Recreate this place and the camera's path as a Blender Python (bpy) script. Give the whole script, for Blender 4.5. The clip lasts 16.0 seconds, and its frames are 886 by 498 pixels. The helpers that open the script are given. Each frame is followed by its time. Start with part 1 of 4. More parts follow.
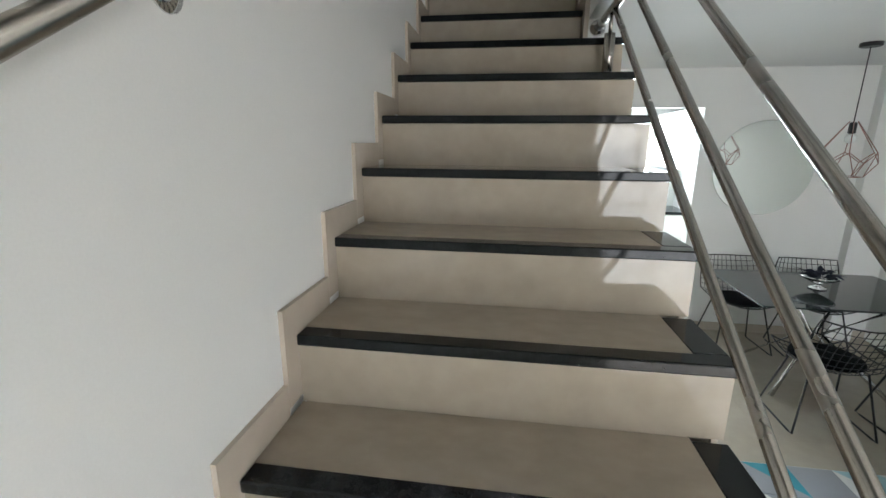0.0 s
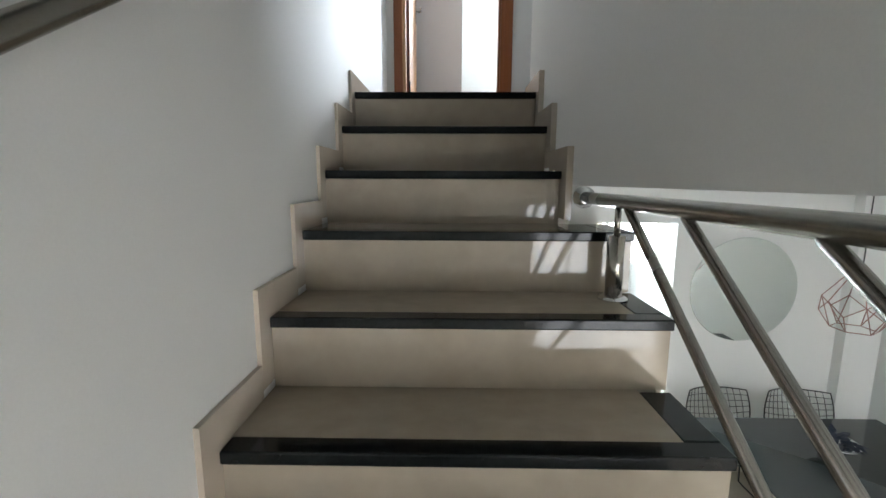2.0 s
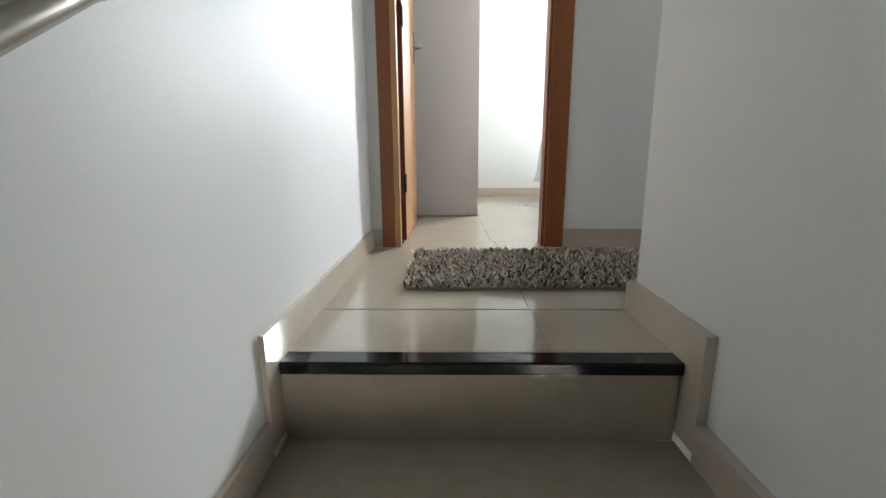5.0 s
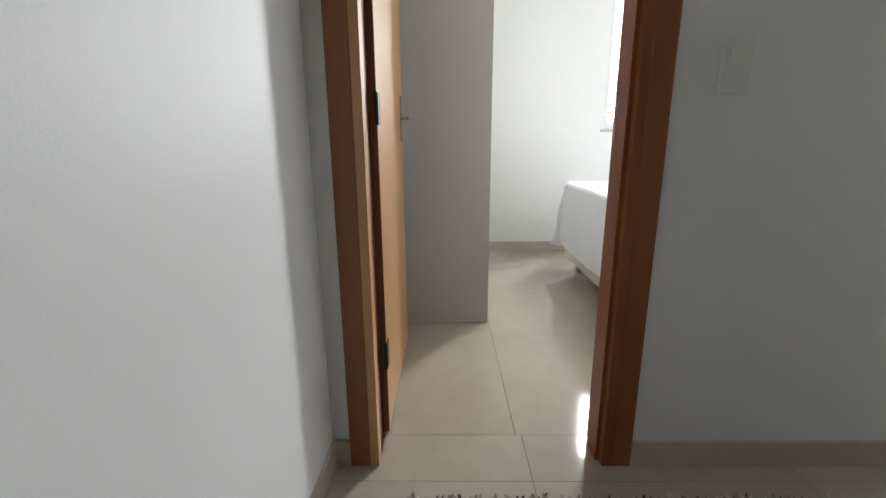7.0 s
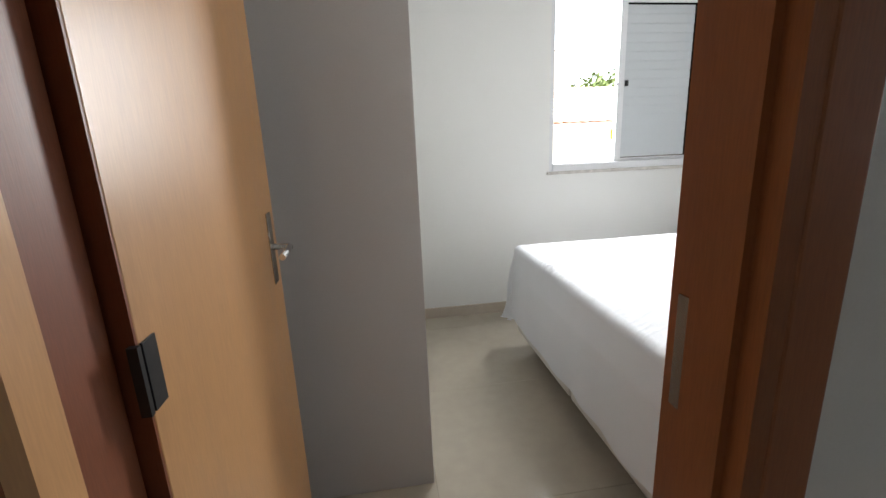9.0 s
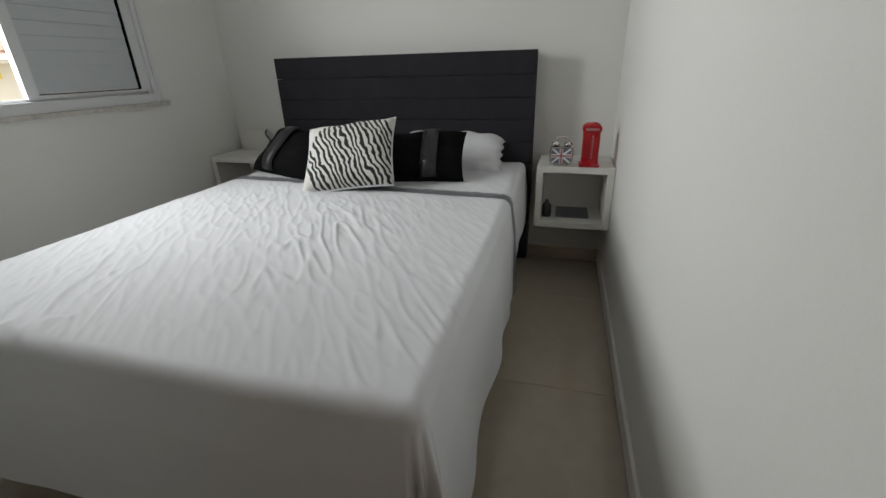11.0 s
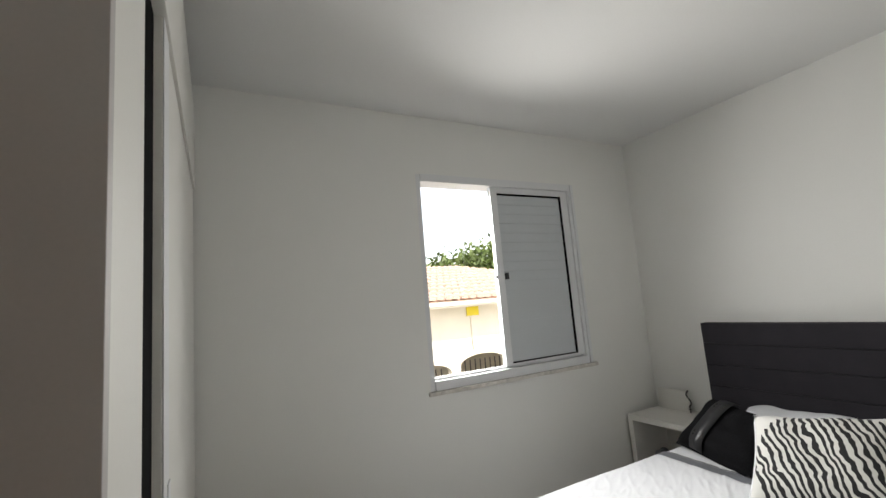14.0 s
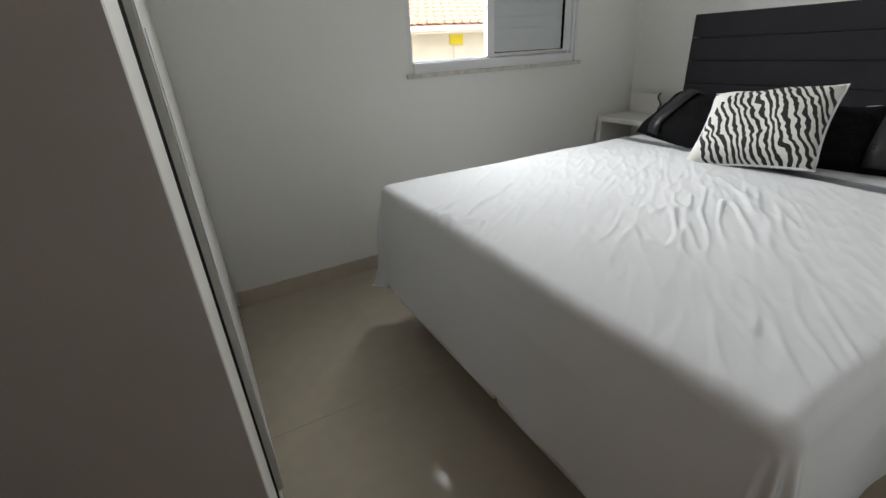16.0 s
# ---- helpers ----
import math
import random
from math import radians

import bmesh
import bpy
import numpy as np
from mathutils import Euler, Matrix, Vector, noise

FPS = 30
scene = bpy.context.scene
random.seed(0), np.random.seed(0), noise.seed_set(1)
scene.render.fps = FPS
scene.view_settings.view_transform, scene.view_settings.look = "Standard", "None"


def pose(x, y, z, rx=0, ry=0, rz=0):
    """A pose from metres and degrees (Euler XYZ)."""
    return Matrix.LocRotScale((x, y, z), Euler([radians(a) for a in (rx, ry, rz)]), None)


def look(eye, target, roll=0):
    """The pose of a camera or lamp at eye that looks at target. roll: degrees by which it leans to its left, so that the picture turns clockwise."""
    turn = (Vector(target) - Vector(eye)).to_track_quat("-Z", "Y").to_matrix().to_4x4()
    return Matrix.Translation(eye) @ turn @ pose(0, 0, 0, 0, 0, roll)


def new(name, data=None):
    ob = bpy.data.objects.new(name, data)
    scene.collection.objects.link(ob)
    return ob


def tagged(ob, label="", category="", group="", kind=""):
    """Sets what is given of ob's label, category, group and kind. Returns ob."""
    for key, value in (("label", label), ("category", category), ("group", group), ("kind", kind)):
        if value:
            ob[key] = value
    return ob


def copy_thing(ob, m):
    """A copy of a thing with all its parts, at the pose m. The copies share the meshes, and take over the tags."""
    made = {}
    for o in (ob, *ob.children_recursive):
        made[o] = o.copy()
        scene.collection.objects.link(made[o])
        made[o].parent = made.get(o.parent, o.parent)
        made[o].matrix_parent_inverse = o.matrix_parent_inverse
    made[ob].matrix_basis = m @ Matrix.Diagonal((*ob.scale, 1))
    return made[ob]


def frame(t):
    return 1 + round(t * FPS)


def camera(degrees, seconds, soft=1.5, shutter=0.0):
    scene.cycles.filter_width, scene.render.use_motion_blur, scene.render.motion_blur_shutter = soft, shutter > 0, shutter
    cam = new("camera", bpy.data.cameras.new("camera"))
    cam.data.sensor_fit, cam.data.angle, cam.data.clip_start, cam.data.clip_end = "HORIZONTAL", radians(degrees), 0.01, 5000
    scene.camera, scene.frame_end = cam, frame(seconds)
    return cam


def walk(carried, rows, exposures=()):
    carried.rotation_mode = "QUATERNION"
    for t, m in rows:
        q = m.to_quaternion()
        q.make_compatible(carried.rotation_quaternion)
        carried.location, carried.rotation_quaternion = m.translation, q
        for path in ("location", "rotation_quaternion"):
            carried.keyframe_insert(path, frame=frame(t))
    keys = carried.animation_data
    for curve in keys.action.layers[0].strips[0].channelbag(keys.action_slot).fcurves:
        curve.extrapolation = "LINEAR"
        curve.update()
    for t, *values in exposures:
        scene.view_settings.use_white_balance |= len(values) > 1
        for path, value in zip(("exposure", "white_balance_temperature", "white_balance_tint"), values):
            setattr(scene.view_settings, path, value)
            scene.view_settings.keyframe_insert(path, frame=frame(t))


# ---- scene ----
cam = camera(91.5, 16.0)
PATH = [
    (0, (0.514, -3.096, -1.051), (0.237, -1.175, -1.531), 0.4),
    (0.5, (0.495, -2.846, -0.888), (0.477, -0.882, -1.266), -0.1),
    (1, (0.448, -2.58, -0.762), (0.443, -0.608, -1.095), -0.1),
    (1.5, (0.459, -2.34, -0.588), (0.485, -0.363, -0.891), -0.1),
    (2, (0.468, -2.131, -0.417), (0.438, -0.156, -0.727), 0.2),
    (2.2, (0.458, -2.035, -0.380), (0.415, -0.060, -0.690), 0.2),
    (2.5, (0.435, -1.906, -0.289), (0.383, 0.073, -0.575), -0.0),
    (3, (0.447, -1.689, -0.136), (0.407, 0.283, -0.466), -0.4),
    (3.5, (0.41, -1.495, -0.051), (0.38, 0.479, -0.372), -0.1),
    (4, (0.411, -1.277, 0.113), (0.383, 0.69, -0.247), -0.5),
    (4.5, (0.425, -1.066, 0.277), (0.37, 0.895, -0.114), -0.6),
    (5, (0.38, -0.841, 0.43), (0.345, 1.113, 0.007), -0.3),
    (7.3, (0.354, 0.13, 1.087), (0.342, 2.071, 0.607), -0.3),
    (7.5, (0.362, 0.175, 1.165), (0.39, 2.119, 0.693), -0.4),
    (8, (0.419, 0.372, 1.282), (0.489, 2.31, 0.794), -0.2),
    (8.2, (0.427, 0.44, 1.348), (0.511, 2.38, 0.869), -0.7),
    (10.3, (0.626, 1.509, 1.241), (1.966, 2.844, 0.59), -3.1),
    (10.5, (0.677, 1.564, 1.232), (2.23, 2.615, 0.538), -2.8),
    (11, (0.717, 1.614, 1.23), (2.489, 2.108, 0.446), -1.7),
    (11.3, (0.723, 1.635, 1.255), (2.575, 2.070, 0.530), -0.8),
    (11.5, (0.727, 1.648, 1.289), (2.617, 2.054, 0.776), -0.5),
    (12, (0.777, 1.642, 1.465), (2.727, 2.084, 1.423), -1.0),
    (12.5, (0.754, 1.685, 1.573), (2.703, 2.104, 1.744), -0.8),
    (13, (0.731, 1.72, 1.568), (2.583, 2.449, 1.763), -1.1),
    (13.3, (0.781, 1.67, 1.569), (2.388, 2.843, 1.77), -2.4),
    (13.5, (0.746, 1.693, 1.567), (2.149, 3.104, 1.773), -3.4),
    (14, (0.672, 1.744, 1.54), (1.61, 3.499, 1.796), -4.7),
    (14.5, (0.642, 1.741, 1.536), (1.357, 3.603, 1.734), -4.6),
    (15, (0.648, 1.766, 1.393), (1.39, 3.604, 1.157), -4.6),
    (15.5, (0.649, 1.77, 1.246), (1.475, 3.454, 0.577), -3.9),
    (16, (0.626, 1.671, 1.201), (1.481, 3.258, 0.357), -3.2),
]


EXPOSURES = [(0.0, 2.65, 5900, 10), (1.5, 2.7, 5950, 10), (3.0, 3.25, 5900, 10), (4.0, 3.1, 6100, 9), (5.2, 2.8, 6200, 9), (7.3, 2.05, 6400, 12),
             (8.2, 2.0, 6450, 14), (10.3, 0.3, 6500, 10), (11.0, 0.0, 6650, 10), (12.0, -0.5, 6950, 10), (13.0, -0.45, 7000, 12), (13.5, 0.0, 6950, 12),
             (14.2, 0.35, 6800, 12), (16.0, 0.3, 6650, 10)]
walk(cam, [(t, look(e, g, r)) for t, e, g, r in PATH], EXPOSURES)

# ---- world, sun, daylight in the openings ----
world = bpy.data.worlds.new("sky")
scene.world = world
world.use_nodes = True
wn = world.node_tree
sky = wn.nodes.new("ShaderNodeTexSky")
sky.sky_type, sky.sun_disc = "NISHITA", False
sky.dust_density = 3.0
sky.sun_elevation, sky.sun_rotation = radians(52), radians(200)
wn.nodes["Background"].inputs["Strength"].default_value = 0.15
haze = wn.nodes.new("ShaderNodeMix")
haze.data_type, haze.blend_type = "RGBA", "ADD"
haze.inputs["Factor"].default_value = 1.0
haze.inputs[7].default_value = (7.5, 7.5, 7.5, 1)      # bright white haze over the whole sky
wn.links.new(sky.outputs["Color"], haze.inputs[6])
wn.links.new(haze.outputs[2], wn.nodes["Background"].inputs["Color"])

sun = new("sun", bpy.data.lights.new("sun", "SUN"))
sun.data.energy, sun.data.angle, sun.data.color = 5.0, radians(0.6), (1.0, 0.95, 0.87)
sun.matrix_world = look((0, 0, 20), (-2.2, 9.0, 8.0))


def daylight(eye, target, w, h, watts, color=(1.0, 0.99, 0.97)):
    """Sky light coming in through an opening."""
    lamp = new("window_daylight", bpy.data.lights.new("window_daylight", "AREA"))
    lamp.data.shape, lamp.data.size, lamp.data.size_y = "RECTANGLE", w, h
    lamp.data.energy, lamp.data.color = watts, color
    lamp.data.spread = radians(142)
    lamp.matrix_world = look(eye, target)
    return lamp


COOL = (0.90, 1.0, 0.98)
daylight((1.98, 4.10, 1.70), (2.15, 1.5, 0.95), 0.50, 1.05, 22, (0.97, 1.0, 1.0))   # bedroom window
daylight((3.86, 0.76, 1.55), (0.0, 0.76, 1.2), 0.48, 0.85, 0.35, (0.95, 0.99, 1.0))                # unseen window added at the end of the passage, to light the landing
daylight((2.6, -5.95, -1.8), (2.6, 0.0, -1.9), 1.7, 1.9, 1.8, (0.94, 1.0, 0.98))                # glazed door of the living room
daylight((2.0, 3.72, -1.2), (2.0, 0.0, -1.8), 1.1, 0.9, 16, COOL)                 # kitchen window


# ---- materials ----
def material(name, color, rough=0.5, metal=0.0, vary=0.06, scale=6.0, grain=60.0, bump=0.05, depth=0.004, spec=0.5, coat=0.0,
             random=0.0, stretch=(1, 1, 1), sheen=0.0):
    """A surface with stains (scale) and grain, both in colour and relief, in real metres."""
    m = bpy.data.materials.new(name)
    m.use_nodes = True
    t = m.node_tree
    b = t.nodes["Principled BSDF"]
    b.inputs["Roughness"].default_value, b.inputs["Metallic"].default_value = rough, metal
    b.inputs["Specular IOR Level"].default_value, b.inputs["Coat Weight"].default_value = spec, coat
    b.inputs["Sheen Weight"].default_value = sheen
    pos = t.nodes.new("ShaderNodeNewGeometry")
    mp = t.nodes.new("ShaderNodeMapping")
    mp.inputs["Scale"].default_value = stretch
    t.links.new(pos.outputs["Position"], mp.inputs["Vector"])
    big, small = t.nodes.new("ShaderNodeTexNoise"), t.nodes.new("ShaderNodeTexNoise")
    big.inputs["Scale"].default_value, small.inputs["Scale"].default_value = scale, grain
    big.inputs["Detail"].default_value = 5
    for n in (big, small):
        t.links.new(mp.outputs["Vector"], n.inputs["Vector"])
    add = t.nodes.new("ShaderNodeMath")
    add.operation = "ADD"
    t.links.new(big.outputs["Fac"], add.inputs[0])
    t.links.new(small.outputs["Fac"], add.inputs[1])
    val = t.nodes.new("ShaderNodeMapRange")
    val.inputs["From Min"].default_value, val.inputs["From Max"].default_value = 0.6, 1.4
    val.inputs["To Min"].default_value, val.inputs["To Max"].default_value = 1 - vary, 1 + vary
    t.links.new(add.outputs[0], val.inputs["Value"])
    hsv = t.nodes.new("ShaderNodeHueSaturation")
    hsv.inputs["Color"].default_value = (*color, 1)
    last = val.outputs["Result"]
    if random:
        info = t.nodes.new("ShaderNodeObjectInfo")
        r = t.nodes.new("ShaderNodeMapRange")
        r.inputs["To Min"].default_value, r.inputs["To Max"].default_value = 1 - random, 1 + random
        t.links.new(info.outputs["Random"], r.inputs["Value"])
        mul = t.nodes.new("ShaderNodeMath")
        mul.operation = "MULTIPLY"
        t.links.new(last, mul.inputs[0])
        t.links.new(r.outputs["Result"], mul.inputs[1])
        last = mul.outputs[0]
    t.links.new(last, hsv.inputs["Value"])
    t.links.new(hsv.outputs["Color"], b.inputs["Base Color"])
    bp = t.nodes.new("ShaderNodeBump")
    bp.inputs["Strength"].default_value, bp.inputs["Distance"].default_value = bump, depth
    t.links.new(small.outputs["Fac"], bp.inputs["Height"])
    t.links.new(bp.outputs["Normal"], b.inputs["Normal"])
    rr = t.nodes.new("ShaderNodeMapRange")
    rr.inputs["To Min"].default_value, rr.inputs["To Max"].default_value = rough * 0.8, min(1, rough * 1.2)
    t.links.new(big.outputs["Fac"], rr.inputs["Value"])
    t.links.new(rr.outputs["Result"], b.inputs["Roughness"])
    return m


PAINT = material("wall_paint", (0.78, 0.78, 0.755), 0.55, vary=0.025, scale=1.3, grain=220, bump=0.10, depth=0.002, spec=0.35)
CEIL = material("ceiling_paint", (0.74, 0.74, 0.73), 0.8, vary=0.02, scale=1.1, grain=160, bump=0.08, depth=0.002, spec=0.2)
TILE = material("porcelain", (0.53, 0.46, 0.375), 0.07, vary=0.05, scale=3.5, grain=18, bump=0.004, random=0.03)
FLOOR_TILE = material("floor_porcelain", (0.43, 0.38, 0.305), 0.10, vary=0.06, scale=3.0, grain=15, bump=0.004, random=0.03)
STEP_TILE = material("step_porcelain", (0.395, 0.34, 0.265), 0.06, vary=0.10, scale=5.0, grain=16, bump=0.004, random=0.03, stretch=(1, 1.6, 1))
GROUT = material("grout", (0.33, 0.30, 0.25), 0.8, grain=300)
GRANITE = material("black_granite", (0.010, 0.011, 0.011), 0.10, vary=0.5, scale=60, grain=400, bump=0.01, spec=0.25)
STEEL = material("brushed_steel", (0.40, 0.375, 0.335), 0.26, 1.0, vary=0.08, scale=5, grain=300, bump=0.03, depth=0.001)
CHROME = material("chrome", (0.75, 0.75, 0.75), 0.12, 1.0, vary=0.02)
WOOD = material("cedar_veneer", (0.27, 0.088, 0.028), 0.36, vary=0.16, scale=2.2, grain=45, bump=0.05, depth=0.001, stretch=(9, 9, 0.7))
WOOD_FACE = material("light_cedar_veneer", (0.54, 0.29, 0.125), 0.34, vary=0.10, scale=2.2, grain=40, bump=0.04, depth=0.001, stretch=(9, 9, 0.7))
# darker copy of the cedar, with the hinge gap's shade in its colour
SHADED_WOOD = material("shaded_edge_wood", (0.20, 0.06, 0.025), 0.45, vary=0.15, scale=3, grain=60, stretch=(9, 9, 0.7))
WHITE_MDF = material("white_laminate", (0.74, 0.73, 0.69), 0.38, vary=0.02, scale=3, grain=120, bump=0.02)
GREY_MDF = material("pale_grey_laminate", (0.43, 0.41, 0.395), 0.42, vary=0.03, scale=2, grain=180, bump=0.03)
ALU = material("white_aluminium", (0.72, 0.73, 0.74), 0.32, 0.0, vary=0.02, scale=4, grain=200, bump=0.01)
SLAT = material("shutter_slat", (0.55, 0.58, 0.60), 0.45, vary=0.03, scale=4, grain=120, bump=0.02)
# black of the seals, and of the strip standing for wardrobe gap shade
SEAL_SHADE = material("black_seal_and_gap_shade", (0.006, 0.006, 0.006), 1.0, spec=0.03)
MARBLE = material("white_marble_sill", (0.60, 0.57, 0.53), 0.2, vary=0.28, scale=16, grain=40, bump=0.01)
SUEDE = material("charcoal_suede", (0.028, 0.026, 0.031), 0.9, vary=0.22, scale=9, grain=350, bump=0.25, depth=0.003, spec=0.12, sheen=0.05)
SHEET = material("white_cotton", (0.70, 0.71, 0.735), 0.85, vary=0.03, scale=5, grain=420, bump=0.15, depth=0.002, spec=0.2)
BORDER = material("grey_satin", (0.16, 0.165, 0.185), 0.5, vary=0.12, scale=12, grain=300, bump=0.1, depth=0.002)
BEDBASE = material("off_white_base_cloth", (0.60, 0.57, 0.52), 0.8, vary=0.06, grain=260, bump=0.15, depth=0.002)
FUR = material("black_plush", (0.006, 0.006, 0.007), 0.95, vary=0.5, scale=20, grain=160, bump=0.6, depth=0.012, spec=0.1)
FAUX = material("black_leatherette", (0.016, 0.016, 0.018), 0.38, vary=0.2, grain=120, bump=0.2, depth=0.003)
RED = material("red_enamel", (0.42, 0.010, 0.016), 0.28, vary=0.06, grain=80)
BLACK = material("black_plastic", (0.012, 0.012, 0.013), 0.4, vary=0.1)
PINK = material("faded_red_print", (0.42, 0.20, 0.22), 0.5, vary=0.08)
INK = material("grey_blue_print", (0.14, 0.145, 0.16), 0.5, vary=0.1)
CREAM = material("cream_render", (0.76, 0.71, 0.59), 0.85, vary=0.10, scale=2.0, grain=80, bump=0.2)
ROOF = material("clay_roof_tile", (0.58, 0.42, 0.33), 0.85, vary=0.28, scale=5, grain=40, bump=0.3, random=0.2)
LEAF = material("leaf", (0.075, 0.115, 0.025), 0.6, vary=0.5, scale=2.0, grain=9)
BARK = material("bark", (0.10, 0.075, 0.05), 0.9, vary=0.2)
STREET = material("street_concrete", (0.30, 0.29, 0.27), 0.9, vary=0.15, scale=0.8, grain=30, bump=0.2)
IRON = material("dark_iron", (0.03, 0.028, 0.025), 0.6, 0.3, vary=0.2)
YELLOW = material("yellow_plate", (0.75, 0.60, 0.02), 0.5)


def glass_material(name, color, rough=0.0):
    m = bpy.data.materials.new(name)
    m.use_nodes = True
    b = m.node_tree.nodes["Principled BSDF"]
    b.inputs["Base Color"].default_value = (*color, 1)
    b.inputs["Roughness"].default_value, b.inputs["Transmission Weight"].default_value, b.inputs["IOR"].default_value = rough, 1.0, 1.45
    return m


GLASS = glass_material("clear_glass", (0.95, 0.97, 0.96))
FROST = glass_material("frosted_glass", (0.85, 0.9, 0.87), 0.35)
SMOKE = bpy.data.materials.new("smoked_table_glass")
SMOKE.use_nodes = True
_b = SMOKE.node_tree.nodes["Principled BSDF"]
_b.inputs["Base Color"].default_value, _b.inputs["Roughness"].default_value = (0.035, 0.042, 0.042, 1), 0.06
MIRROR = bpy.data.materials.new("mirror")
MIRROR.use_nodes = True
_b = MIRROR.node_tree.nodes["Principled BSDF"]
_b.inputs["Base Color"].default_value, _b.inputs["Metallic"].default_value = (0.80, 0.84, 0.81, 1), 1.0
_b.inputs["Roughness"].default_value = 0.02


# ---- building helpers ----
def box(bm, x0, x1, y0, y1, z0, z1, m=None):
    vs = [bm.verts.new((x, y, z)) for x in (x0, x1) for y in (y0, y1) for z in (z0, z1)]
    if m is not None:
        for v in vs:
            v.co = m @ v.co
    for f in ((0, 1, 3, 2), (4, 6, 7, 5), (0, 4, 5, 1), (2, 3, 7, 6), (0, 2, 6, 4), (1, 5, 7, 3)):
        bm.faces.new([vs[i] for i in f])
    return vs


def boxes(*dims, bevel=0.0):
    bm = bmesh.new()
    for d in dims:
        box(bm, *d)
    bmesh.ops.recalc_face_normals(bm, faces=bm.faces)
    if bevel:
        bmesh.ops.bevel(bm, geom=bm.edges[:], offset=bevel, segments=2, affect="EDGES", profile=0.5)
    return bm


def tube(bm, points, radius, sides=12, caps=True):
    """A round bar through the points."""
    pts = [Vector(p) for p in points]
    rings = []
    for i, p in enumerate(pts):
        d = (pts[min(i + 1, len(pts) - 1)] - pts[max(i - 1, 0)]).normalized()
        a = d.orthogonal().normalized() if abs(d.z) > 0.99 else d.cross(Vector((0, 0, 1))).normalized()
        b = d.cross(a)
        r = radius[i] if isinstance(radius, (list, tuple)) else radius
        rings.append([bm.verts.new(p + r * (math.cos(k * math.tau / sides) * a + math.sin(k * math.tau / sides) * b)) for k in range(sides)])
    for r0, r1 in zip(rings, rings[1:]):
        for k in range(sides):
            bm.faces.new((r0[k], r0[(k + 1) % sides], r1[(k + 1) % sides], r1[k])).smooth = True
    if caps:
        bm.faces.new(rings[0][::-1])
        bm.faces.new(rings[-1])
    return bm


def lathe(bm, profile, center, sides=24, axis="z"):
    """Turns (radius, height) pairs round an axis through center."""
    rings = []
    for r, h in profile:
        ring = []
        for k in range(sides):
            c, s = r * math.cos(k * math.tau / sides), r * math.sin(k * math.tau / sides)
            p = {"z": (c, s, h), "y": (c, h, s), "x": (h, c, s)}[axis]
            ring.append(bm.verts.new(Vector(center) + Vector(p)))
        rings.append(ring)
    for r0, r1 in zip(rings, rings[1:]):
        for k in range(sides):
            bm.faces.new((r0[k], r0[(k + 1) % sides], r1[(k + 1) % sides], r1[k])).smooth = True
    bm.faces.new(rings[0][::-1])
    bm.faces.new(rings[-1])
    bmesh.ops.recalc_face_normals(bm, faces=bm.faces)
    return bm


def mesh_of(name, bm, mat):
    me = bpy.data.meshes.new(name)
    bm.to_mesh(me)
    bm.free()
    for m in (mat if isinstance(mat, (list, tuple)) else [mat]):
        me.materials.append(m)
    return me


def part(name, bm, mat, parent, label=""):
    ob = new(name, mesh_of(name, bm, mat))
    if parent is not None:
        ob.parent = parent
    return tagged(ob, label)


def thing(name, label, category, group="", at=(0, 0, 0)):
    """An Empty that holds the parts of a thing."""
    ob = new(name)
    ob.empty_display_size = 0.1
    ob.location = at
    return tagged(ob, label, category, group)


def solid(name, bm, mat, label, category, kind="", group=""):
    return tagged(new(name, mesh_of(name, bm, mat)), label, category, group, kind)


def structure(name, bm, mat, label, category):
    return solid(name, bm, mat, label, category, "structure")


# ---- plan ----
R, G = 0.19, 0.271            # riser and going
GROUND = -15 * R              # ground floor
XW, XO = 0.897, 1.035         # closed and open side of the stairs
Y_WALL = -0.56                # where the closed side begins
Y_DOOR0, Y_DOOR1 = 1.20, 1.32 # bedroom wall
CEILING = 2.66
LOW = -0.40                   # ceiling of the ground floor
X_HEAD, Y_WIN = 3.51, 3.945
X_DIN, Y_DIN = 3.95, 1.25

# walls of the upper floor
structure("wall_stair_side", boxes((-0.15, 0.0, -6.0, 1.20, GROUND, CEILING)), PAINT, "white painted wall along the stairs", "wall")
structure("wall_stair_inner", boxes((XW, 1.003, Y_WALL, 0.32, GROUND, CEILING), (XW, 1.003, -4.6, Y_WALL, -0.43, CEILING)), PAINT,
          "white painted wall above the open stairs", "wall")
structure("wall_bedroom_door", boxes((-0.15, 0.116, Y_DOOR0, Y_DOOR1, 0, CEILING), (0.853, 4.0, Y_DOOR0, Y_DOOR1, 0, CEILING),
                                     (0.116, 0.853, Y_DOOR0, Y_DOOR1, 2.10, CEILING)), PAINT, "white wall with a wooden doorway", "wall")
structure("wall_headboard", boxes((X_HEAD, X_HEAD + 0.14, Y_DOOR1, Y_WIN, 0, CEILING)), PAINT, "white wall behind the bed", "wall")
structure("wall_wardrobe", boxes((-0.15, 0.0, Y_DOOR1, Y_WIN, 0, CEILING)), PAINT, "white wall behind the wardrobe", "wall")
WX0, WX1, WZ0, WZ1 = 1.705, 2.922, 1.075, 2.306
structure("wall_window", boxes((-0.15, WX0, Y_WIN, Y_WIN + 0.15, 0, CEILING), (WX1, X_HEAD + 0.14, Y_WIN, Y_WIN + 0.15, 0, CEILING),
                               (WX0, WX1, Y_WIN, Y_WIN + 0.15, 0, WZ0), (WX0, WX1, Y_WIN, Y_WIN + 0.15, WZ1, CEILING)), PAINT,
          "white wall with a sliding window", "wall")
